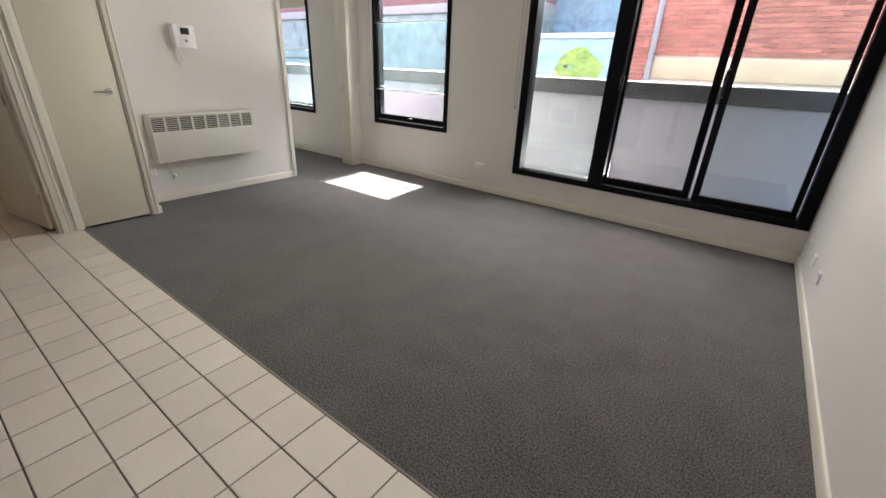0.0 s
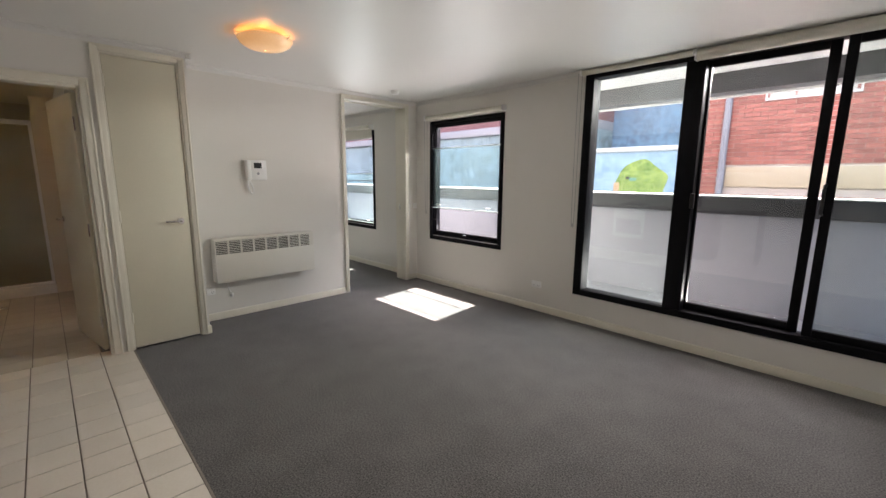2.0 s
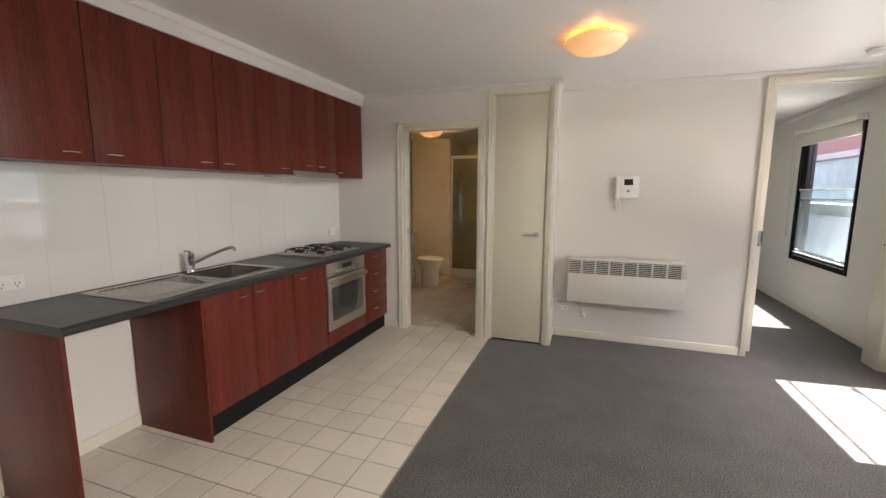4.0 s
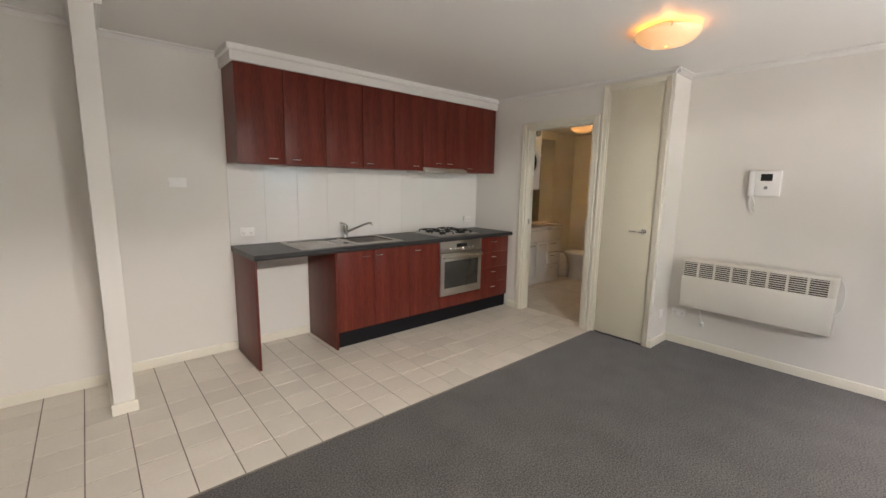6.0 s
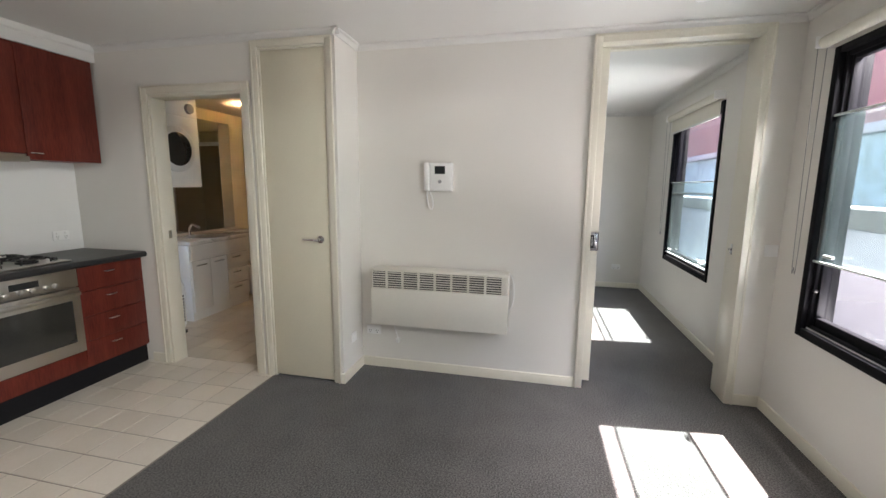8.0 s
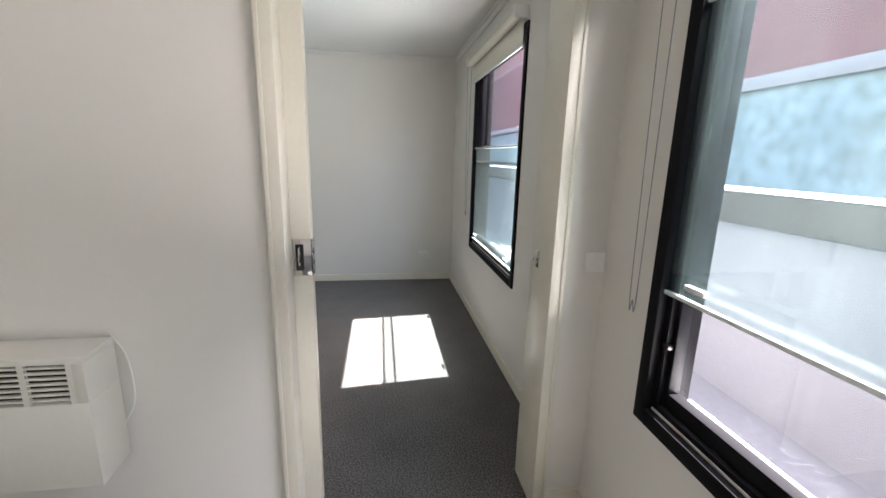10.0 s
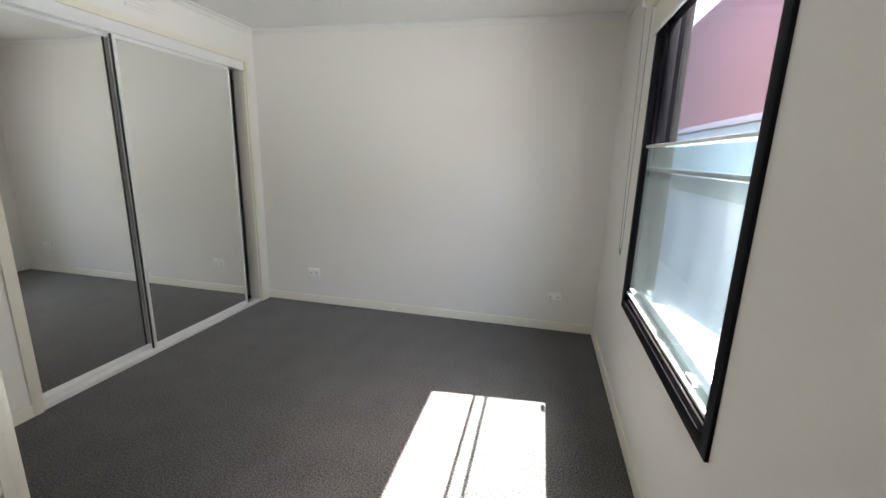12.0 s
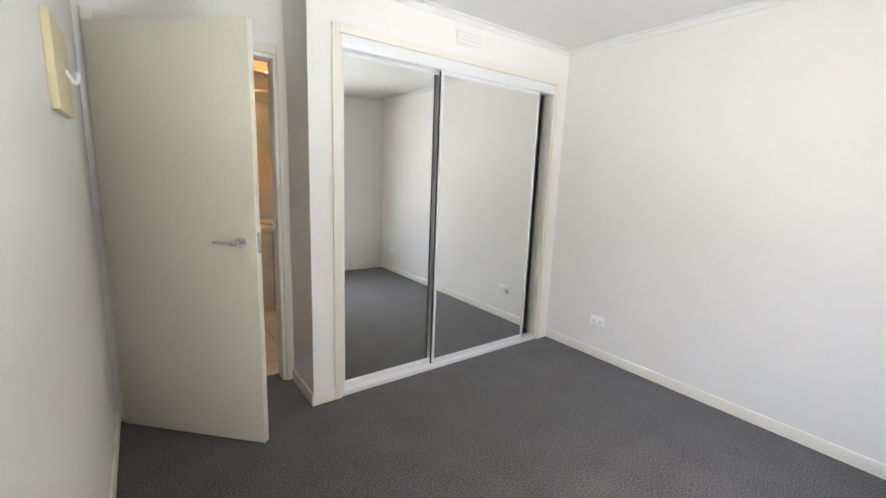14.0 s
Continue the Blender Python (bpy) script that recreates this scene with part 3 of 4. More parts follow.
small_window("window_living", -4.06, -2.84, 0.605, 2.145, (1.035, 1.80), "black aluminium awning window with inner glass guard")
small_window("window_bedroom", -6.61, -5.34, 0.605, 2.14, (0.70, 1.48), "black aluminium bedroom window with inner glass guard")

big = thing("window_slider", (-0.6, N, 0.285), "black aluminium sliding balcony door with fixed side pane", "sliding door", kind="structure")
SZ0, SZ1 = 0.28, 2.385
part("door_frame", frame_bars(-1.905, 0.69, SZ0, SZ1, 0.085, N - 0.015, N + 0.12, bottom=0.06, top=0.05, right=0.085), BLACKF, big)
part("mullion", boxed((-1.065, -0.925, N - 0.013, N + 0.118, SZ0 + 0.06, SZ1 - 0.05), bevel=0.004), BLACKF, big)
part("fixed_pane", boxed((-1.824, -1.063, N + 0.05, N + 0.057, SZ0 + 0.06, SZ1 - 0.05)), DUSTGLASS, big, "fixed pane of dusty glass")
panel = part("fixed_panel", frame_bars(-0.925, -0.178, SZ0 + 0.06, SZ1 - 0.05, 0.05, N + 0.066, N + 0.1, left=0.02, bottom=0.06, right=0.06), BLACKF, big)
part("pane", boxed((-0.906, -0.237, N + 0.08, N + 0.086, SZ0 + 0.12, SZ1 - 0.1)), DOORGLASS, panel)
slider = part("sliding_panel", frame_bars(-0.15, 0.59, SZ0 + 0.06, SZ1 - 0.05, 0.05, N + 0.02, N + 0.055, left=0.055, bottom=0.055, right=0.042), BLACKF, big)
part("pane", boxed((-0.096, 0.549, N + 0.034, N + 0.04, SZ0 + 0.114, SZ1 - 0.1)), DUSTGLASS, slider)
part("handle", tube(bmesh.new(), curve_points([(-0.145, N + 0.02, 1.20), (-0.148, N - 0.025, 1.215), (-0.148, N - 0.028, 1.30), (-0.148, N - 0.025, 1.385), (-0.145, N + 0.02, 1.40)], 5), 0.010), BLACKP, slider, "black bow handle")
part("latch", boxed((-0.935, -0.905, N - 0.032, N - 0.010, 1.20, 1.32), bevel=0.004), BLACKP, big, "black latch box")


def blind(name, x0, x1, z0, z1, drop, chain_x, chain_z, label):
    b = thing(name, (0.5 * (x0 + x1), N - 0.03, z1), label, "blind", "roller blinds")
    zc, r = 0.5 * (z0 + z1), 0.5 * (z1 - z0)
    part("roll", tube(bmesh.new(), [(x0 + 0.015, N - 0.046, zc), (0.5 * (x0 + x1), N - 0.046, zc), (x1 - 0.015, N - 0.046, zc)], r * 0.94, 24), BLIND, b, "rolled cream fabric")
    if drop < z0:
        part("fabric", boxed((x0 + 0.02, x1 - 0.02, N - 0.023, N - 0.021, drop, zc)), BLIND, b, "cream blind fabric hanging down")
        part("bottom_rail", boxed((x0 + 0.02, x1 - 0.02, N - 0.028, N - 0.016, drop - 0.018, drop), bevel=0.003), ALU, b, "white bottom rail")
    for s in (x0, x1 - 0.012):
        part("bracket", boxed((s, s + 0.012, N - 0.085, N - 0.001, z0 + 0.004, z1), bevel=0.004), PLASTIC, b, "white end bracket")
    if chain_x is not None:
        pts = [(chain_x, N - 0.06, zc), (chain_x, N - 0.05, 0.5 * (zc + chain_z)), (chain_x + 0.004, N - 0.04, chain_z + 0.01), (chain_x + 0.015, N - 0.038, chain_z),
               (chain_x + 0.026, N - 0.034, chain_z + 0.01), (chain_x + 0.026, N - 0.034, 0.5 * (zc + chain_z)), (chain_x + 0.022, N - 0.03, zc)]
        part("chain", tube(bmesh.new(), curve_points(pts, 6), 0.0018, 6), GREY, b, "thin grey bead chain")
    return b


blind("roller_blind", -4.10, -2.82, 2.15, 2.215, 2.3, -4.115, 0.98, "rolled-up cream roller blind above the window")
blind("roller_blind", -6.66, -5.36, 2.15, 2.22, 2.03, -6.70, 0.92, "cream roller blind partly lowered over bedroom window")
blind("roller_blind", -1.935, -1.0, 2.362, 2.409, 2.5, -1.955, 1.0, "slim rolled cream roller blind above fixed pane")
blind("roller_blind", -0.995, 0.685, 2.32, 2.409, 2.5, None, 0, "thick rolled cream roller blind above sliding door")

# ---- kitchen ----
def pull_handle(parent, x, y, z, w=0.075):
    return part("handle", tube(bmesh.new(), curve_points([(x - w / 2, y - 0.004, z), (x - w / 2 + 0.008, y + 0.016, z), (x, y + 0.021, z), (x + w / 2 - 0.008, y + 0.016, z), (x + w / 2, y - 0.004, z)], 4), 0.0045, 8), CHROME, parent, "small bowed chrome handle")


FY = -0.412
KG = "kitchen base cabinets"
for x0, x1, hx in ((-2.15, -1.79, -2.055), (-2.535, -2.15, -2.195), (-2.915, -2.535, -2.632)):
    c = thing("base_cabinet", (0.5 * (x0 + x1), -0.7, 0), "dark red mahogany laminate base cabinet with one door", "cabinet", KG)
    part("body", boxed((x0 + 0.001, x1 - 0.001, -0.998, FY - 0.021, 0.15, 0.725)), WOOD, c)
    d = part("door", boxed((x0 + 0.002, x1 - 0.002, FY - 0.020, FY - 0.002, 0.152, 0.853), bevel=0.0015), WOOD, c)
    pull_handle(d, hx, FY - 0.002, 0.803)
c = thing("end_panel", (-1.14, -0.7, 0), "dark red mahogany laminate end panel under the worktop", "panel")
part("panel", boxed((-1.149, -1.131, -0.985, FY - 0.004, 0.0, 0.858), bevel=0.001), WOOD, c)
part("edge_band", boxed((-1.1488, -1.1312, FY - 0.0038, FY - 0.001, 0.001, 0.857), bevel=0.0008), WOOD, c, "thin red edge band")
c = thing("side_panel", (-1.78, -0.7, 0), "dark red mahogany side panel beside an empty bay", "panel")
part("panel", boxed((-1.789, -1.771, -0.985, FY - 0.004, 0.0, 0.858), bevel=0.001), WOOD, c)
part("edge_band", boxed((-1.7888, -1.7712, FY - 0.0038, FY - 0.001, 0.001, 0.857), bevel=0.0008), WOOD, c, "thin red edge band")
k = thing("kickboard", (-2.9, -0.5, 0), "black recessed kickboard under the cabinets", "kickboard")
part("board", boxed((-3.995, -1.79, -0.99, FY - 0.045, 0.0, 0.149)), KICK, k)

oven = thing("oven", (-3.215, -0.7, 0.15), "stainless steel built-in oven with dark glass door", "oven")
x0, x1 = -3.514, -2.918
part("body", boxed((x0, x1, -0.99, FY - 0.022, 0.28, 0.855)), STEEL, oven)
part("lower_panel", boxed((x0, x1, FY - 0.022, FY - 0.002, 0.152, 0.275), bevel=0.0015), WOOD, oven, "red laminate strip under the oven")
part("fascia", boxed((x0 + 0.002, x1 - 0.002, FY - 0.022, FY + 0.006, 0.735, 0.855), bevel=0.003), STEEL, oven, "brushed steel control fascia")
d = part("door", boxed((x0 + 0.002, x1 - 0.002, FY - 0.022, FY + 0.012, 0.283, 0.728), bevel=0.004), STEEL, oven)
part("glass", boxed((x0 + 0.055, x1 - 0.055, FY + 0.0105, FY + 0.0135, 0.362, 0.648), bevel=0.001), DARKG, d, "dark oven glass")
bar = boxed((x0 + 0.02, x1 - 0.02, FY + 0.034, FY + 0.052, 0.682, 0.708), bevel=0.006)
for s in (x0 + 0.04, x1 - 0.04):
    box(bar, s - 0.012, s + 0.012, FY + 0.01, FY + 0.036, 0.687, 0.703)
part("handle", bar, STEEL, d, "broad steel bar handle")
part("clock", boxed((-3.29, -3.14, FY + 0.005, FY + 0.0075, 0.785, 0.825)), SCREEN, oven, "black clock display")
for x in (-3.06, -3.115, -3.325, -3.375, -3.25, -3.19):
    part("knob", lathe(bmesh.new(), [(0.017, 0), (0.016, 0.02), (0.010, 0.023)], (x, FY + 0.006, 0.768), "y", 20), STEEL, oven)

dr = thing("drawer_cabinet", (-3.755, -0.7, 0), "dark red mahogany drawer unit with four drawers", "cabinet", KG)
part("body", boxed((-3.998, -3.517, -0.998, FY - 0.021, 0.15, 0.858)), WOOD, dr)
for za, zb in ((0.152, 0.330), (0.333, 0.505), (0.508, 0.680), (0.683, 0.853)):
    d = part("drawer", boxed((-3.975, -3.519, FY - 0.020, FY - 0.002, za, zb), bevel=0.0015), WOOD, dr)
    pull_handle(d, -3.725, FY - 0.002, zb - 0.05)

wt = thing("worktop", (-2.56, -0.7, 0.86), "charcoal grey laminate worktop with rounded front edge", "worktop")
SX0, SX1, SY0, SY1 = -2.42, -2.02, -0.86, -0.50
part("slab", boxed((-3.998, SX0, -0.998, -0.385, 0.859, 0.9), (SX1, -1.122, -0.998, -0.385, 0.859, 0.9), (SX0, SX1, -0.998, SY0, 0.859, 0.9), (SX0, SX1, SY1, -0.385, 0.859, 0.9)), COUNTER, wt)
part("nosing", tube(bmesh.new(), [(-3.996, -0.387, 0.8795), (-2.5, -0.387, 0.8795), (-1.1195, -0.387, 0.8795)], 0.0204, 16), COUNTER, wt)

sk = thing("kitchen_sink", (-2.0, -0.7, 0.9), "stainless steel sink with drainer and half bowl", "sink")
rim = boxed((-2.49, SX0, -0.93, -0.44, 0.9, 0.906), (SX1, -1.50, -0.93, -0.44, 0.9, 0.906), (SX0, SX1, -0.93, SY0, 0.9, 0.906), (SX0, SX1, SY1, -0.44, 0.9, 0.906), bevel=0.002)
part("rim", rim, STEEL, sk)
bowl = bmesh.new()
for ax, bx, ay, by, az, bz in ((SX0, SX1, SY0, SY0 + 0.004, 0.74, 0.904), (SX0, SX1, SY1 - 0.004, SY1, 0.74, 0.904), (SX0, SX0 + 0.004, SY0, SY1, 0.74, 0.904), (SX1 - 0.004, SX1, SY0, SY1, 0.74, 0.904), (SX0, SX1, SY0, SY1, 0.735, 0.74)):
    box(bowl, ax, bx, ay, by, az, bz)
part("bowl", bowl, STEEL, sk)
part("plug_hole", lathe(bmesh.new(), [(0.04, 0), (0.036, 0.003), (0.02, 0.001)], (-2.22, -0.68, 0.74), "z", 24), CHROME, sk)
# no bowl is cut here: a dark sheet on the rim paints its shade
hb = boxed((-1.995, -1.87, -0.84, -0.52, 0.906, 0.9068))
part("half_bowl", hb, DARKG, sk, "flat dark sheet painted as shade of the half bowl")
for pts in ([(-2.005, -0.86), (-1.545, -0.86), (-1.52, -0.83), (-1.52, -0.53), (-1.545, -0.50), (-2.005, -0.50)], [(SX0, SY0), (SX1, SY0), (SX1, SY1), (SX0, SY1)]):
    loop = [(x, y, 0.9075) for x, y in pts + pts[:1]]
    part("pressed_edge", tube(bmesh.new(), loop, 0.006, 8), STEEL, sk, "rounded pressed edge")
    # thin dark tube draws the shade inside the pressed edge
    inner = [(0.985 * (x + 1.9) - 1.9, 0.97 * (y + 0.68) - 0.68, 0.9072) for x, y in pts + pts[:1]]
    part("edge_shadow", tube(bmesh.new(), inner, 0.0035, 6), RUBBER, sk, "dark line painted as shade along the pressed edge")
for i in range(9):
    x = -1.56 - i * 0.032
    part("drainer_rib", tube(bmesh.new(), [(x, -0.86, 0.9065), (x, -0.7, 0.9075), (x, -0.52, 0.9065)], 0.004, 8), STEEL, sk)
tap = thing("kitchen_tap", (-2.12, -0.895, 0.906), "chrome mixer tap with long swivel spout", "tap")
part("body", lathe(bmesh.new(), [(0.027, 0), (0.025, 0.012), (0.021, 0.02), (0.02, 0.085), (0.023, 0.09), (0.023, 0.12), (0.015, 0.13)], (-2.12, -0.895, 0.906), "z", 24), CHROME, tap)
part("spout", tube(bmesh.new(), curve_points([(-2.13, -0.885, 0.965), (-2.2, -0.82, 1.01), (-2.27, -0.75, 1.05), (-2.30, -0.72, 1.055), (-2.31, -0.71, 1.035)], 6), 0.0105, 12), CHROME, tap)
part("lever", tube(bmesh.new(), curve_points([(-2.12, -0.895, 1.035), (-2.09, -0.87, 1.05), (-2.04, -0.84, 1.06)], 5), [0.009] * 6 + [0.007] * 5, 10), CHROME, tap)

hob = thing("gas_cooktop", (-3.25, -0.7, 0.9), "four-burner stainless gas cooktop with black trivets", "cooktop")
part("plate", boxed((-3.53, -2.95, -0.94, -0.46, 0.9, 0.91), bevel=0.004), STEEL, hob)
for bx, by, br in ((-3.10, -0.81, 0.045), (-3.10, -0.59, 0.036), (-3.36, -0.81, 0.036), (-3.36, -0.59, 0.055)):
    b = part("burner", lathe(bmesh.new(), [(br, 0), (br, 0.012), (br * 0.8, 0.014), (br * 0.8, 0.02), (br * 0.75, 0.023)], (bx, by, 0.909), "z", 24), BLACKP, hob, "black burner cap")
    tv = bmesh.new()
    for k in range(4):
        a = math.pi / 4 + k * math.pi / 2
        u = Vector((math.cos(a), math.sin(a), 0))
        tube(tv, curve_points([Vector((bx, by, 0.912)) + u * 0.115, Vector((bx, by, 0.938)) + u * 0.105, Vector((bx, by, 0.942)) + u * 0.03], 4), 0.0055, 8)
    ring = [Vector((bx + 0.085 * math.cos(t), by + 0.085 * math.sin(t), 0.94)) for t in [2 * math.pi * i / 24 for i in range(25)]]
    tube(tv, ring, 0.005, 8)
    part("trivet", tv, BLACKP, hob, "black enamel trivet")
for i in range(4):
    part("knob", lathe(bmesh.new(), [(0.017, 0), (0.015, 0.018), (0.008, 0.02)], (-3.495, -0.86 + i * 0.1, 0.91), "z", 18), BLACKP, hob, "black gas knob")

UY = -0.672
UG = "kitchen wall cabinets"
edges = (-1.13, -1.486, -1.835, -2.197, -2.54, -2.897, -3.205, -3.50, -3.97)
handles = (-1.391, -1.576, -2.095, -2.267, -2.796, -3.098, -3.256, -3.55)
for i, (b, a) in enumerate(zip(edges, edges[1:])):
    u = thing("wall_cabinet", (0.5 * (a + b), -0.85, 1.57), "dark red mahogany laminate wall cabinet with one door", "cabinet", UG)
    low = 1.608 if i in (5, 6) else 1.57
    part("body", boxed((a + 0.001, b - 0.001, -0.998, UY - 0.020, low + 0.005, 2.298)), WOOD, u)
    d = part("door", boxed((a + 0.002, b - 0.002, UY - 0.019, UY, low, 2.296), bevel=0.0015), WOOD, u)
    pull_handle(d, handles[i], UY, low + 0.043)
structure("bulkhead", boxed((-3.998, -1.125, -0.998, UY - 0.005, 2.3, H)), WALL, "white boxed bulkhead above the wall cabinets", "bulkhead")
structure("cornice", run([(-1.115, UY - 0.005), (-3.998, UY - 0.005)], [(0, 2.3), (-0.010, 2.3), (-0.010, 2.366), (-0.014, 2.371), (-0.024, 2.375), (-0.030, 2.385), (-0.034, H), (0, H)]), CEIL, "deep white moulded cornice above the wall cabinets", "trim")
structure("cornice", boxed((-1.125, -1.112, -0.998, UY + 0.006, 2.3, 2.37), (-1.125, -1.09, -0.998, UY + 0.029, 2.37, H), bevel=0.003), CEIL, "deep white moulded cornice end", "trim")
rh = thing("rangehood", (-3.19, -0.8, 1.54), "slim slide-out steel rangehood under the cabinets", "rangehood")
part("body", boxed((-3.498, -2.899, -0.97, -0.68, 1.556, 1.606), bevel=0.003), STEEL, rh)
part("visor", boxed((-3.498, -2.899, -0.68, -0.652, 1.552, 1.590), bevel=0.004), STEEL, rh)


def outlet(x, y, z, face, label, gangs=2, w=0.115, h=0.072, mat=None, cat="power outlet", name="power_outlet"):
    """Wall plate. face: n, s, e or w, the way it looks."""
    o = thing(name, (0, 0, 0), label, cat)
    BASE[o.name] = Vector()
    part("plate", boxed((-w / 2, w / 2, 0, 0.011, -h / 2, h / 2), bevel=0.003), mat or PLASTIC, o)
    for i in range(gangs):
        gx = (i - (gangs - 1) / 2) * w * 0.5
        part("rocker", boxed((gx - 0.006, gx + 0.006, 0.010, 0.015, h * 0.14, h * 0.36), bevel=0.001), PLASTIC, o)
        if name == "power_outlet":
            for sx, sz, r in ((-0.008, -0.006, 20), (0.008, -0.006, -20), (0, -0.02, 0)):
                # slots are raised dark marks, their shade is in the colour
                s = part("socket_slot", boxed((gx + sx - 0.0014, gx + sx + 0.0014, 0.0105, 0.0116, sz - 0.005, sz + 0.005)), SLOT, o)
    o.matrix_basis = pose(x, y, z, 0, 0, {"n": 0, "w": 90, "s": 180, "e": -90}[face])
    return o


outlet(-1.25, -0.986, 1.01, "n", "white double power outlet on the splashback")
outlet(-3.84, -0.986, 1.02, "n", "white double power outlet above the worktop")
outlet(-0.78, -1.0, 1.415, "n", "white light switch plate on the kitchen wall", 3, name="light_switch", cat="light switch")
outlet(-2.335, N, 0.292, "s", "white double power outlet on the window wall")
outlet(0.70, 3.77, 0.265, "w", "white power outlet low on the wall", 2)
outlet(0.70, 3.39, 0.27, "w", "white television outlet low on the wall", 1, 0.075, name="wall_socket", cat="wall socket")
outlet(0.70, 3.06, 0.27, "w", "white phone outlet low on the wall", 1, 0.075, name="wall_socket", cat="wall socket")
outlet(-4.34, 4.016, 1.04, "e", "white light switch beside the sliding door", 1, 0.074, 0.074, name="light_switch", cat="light switch")
outlet(-7.59, 1.53, 0.30, "e", "white double power outlet on the bedroom wall")
outlet(-7.59, 3.73, 0.30, "e", "white double power outlet near the corner")
outlet(-4.17, 1.27, 0.29, "n", "white plate with yellowed socket on the return wall", 1, 0.075, name="wall_socket", cat="wall socket")
outlet(-4.34, 1.37, 0.30, "e", "white double power outlet below the heater")

# splashback tiles stand in the last section
structure("splashback_bed", boxed((-3.998, -1.12, -0.9985, -0.992, 0.9005, 1.572)), SPLASHG, "white grout bed of the splashback", "splashback")

# ---- living room fittings ----
ht = thing("panel_heater", (-4.26, 1.9, 0.41), "cream enamelled wall panel heater with slotted grille", "heater")
hy0, hy1, hz0, hz1, hx = 1.415, 2.413, 0.402, 0.822, -4.182
part("casing", boxed((-4.325, hx, hy0, hy1, hz0, hz0 + 0.278), (-4.325, hx, hy0, hy1, hz1 - 0.018, hz1), (-4.325, hx, hy0, hy0 + 0.008, hz0 + 0.278, hz1 - 0.018), (-4.325, hx, hy1 - 0.03, hy1, hz0 + 0.278, hz1 - 0.018), bevel=0.0015), HEATER, ht)
# backing coloured near-black to deepen the shade between the slats
part("inner", boxed((-4.32, hx - 0.02, hy0 + 0.008, hy1 - 0.03, hz0 + 0.278, hz1 - 0.018)), SLOT, ht, "near-black backing painted as shade behind the grille")
wx = (hy1 - 0.03 - hy0 - 0.008) / 8
for i in range(8):
    ya = hy0 + 0.008 + i * wx
    part("grille_post", boxed((hx - 0.012, hx - 0.0008, ya + wx - 0.016, ya + wx, hz0 + 0.278, hz1 - 0.018)), HEATER, ht)
    for k in range(7):
        z = hz0 + 0.287 + k * 0.0168
        part("grille_slat", boxed((hx - 0.010, hx - 0.0012, ya, ya + wx - 0.016, z + 0.002, z + 0.0082)), HEATER, ht)
for y in (1.5, 2.3):
    part("wall_bracket", boxed((-4.34, -4.324, y, y + 0.05, 0.47, 0.8)), ALU, ht)
part("cord", tube(bmesh.new(), curve_points([(-4.33, 2.40, 0.83), (-4.33, 2.44, 0.75), (-4.33, 2.445, 0.6), (-4.33, 2.40, 0.5)], 6), 0.003, 6), PLASTIC, ht, "thin white cord")
pl = thing("heater_plug", (-4.33, 1.55, 0.2), "white plug lead hanging below the heater", "plug")
part("cord", tube(bmesh.new(), curve_points([(-4.335, 1.55, 0.41), (-4.333, 1.545, 0.33), (-4.325, 1.57, 0.25)], 6), 0.005, 8), PLASTIC, pl)
part("plug", lathe(bmesh.new(), [(0.012, 0), (0.017, 0.012), (0.017, 0.03), (0.008, 0.042)], (-4.322, 1.572, 0.215), "z", 16), PLASTIC, pl)

ic = thing("intercom", (-4.34, 1.88, 1.5), "white wall video intercom with small dark screen", "intercom")
part("body", boxed((-4.338, -4.298, 1.79, 1.992, 1.385, 1.585), bevel=0.008, seg=3), PLASTIC, ic)
part("face", boxed((-4.299, -4.292, 1.838, 1.978, 1.392, 1.578), bevel=0.004), PLASTIC, ic)
part("screen", boxed((-4.293, -4.290, 1.865, 1.940, 1.505, 1.560), bevel=0.001), SCREEN, ic, "dark display")
part("handset", boxed((-4.30, -4.268, 1.79, 1.832, 1.385, 1.585), bevel=0.012, seg=3), PLASTIC, ic, "white handset")
part("button", lathe(bmesh.new(), [(0.013, 0), (0.012, 0.004)], (-4.292, 1.903, 1.452), "x", 18), GREY, ic, "grey round button")
part("cord", tube(bmesh.new(), curve_points([(-4.31, 1.81, 1.39), (-4.31, 1.806, 1.33), (-4.31, 1.825, 1.262), (-4.31, 1.845, 1.258), (-4.31, 1.848, 1.31), (-4.315, 1.82, 1.39)], 6), 0.006, 8), PLASTIC, ic, "looped white cord")


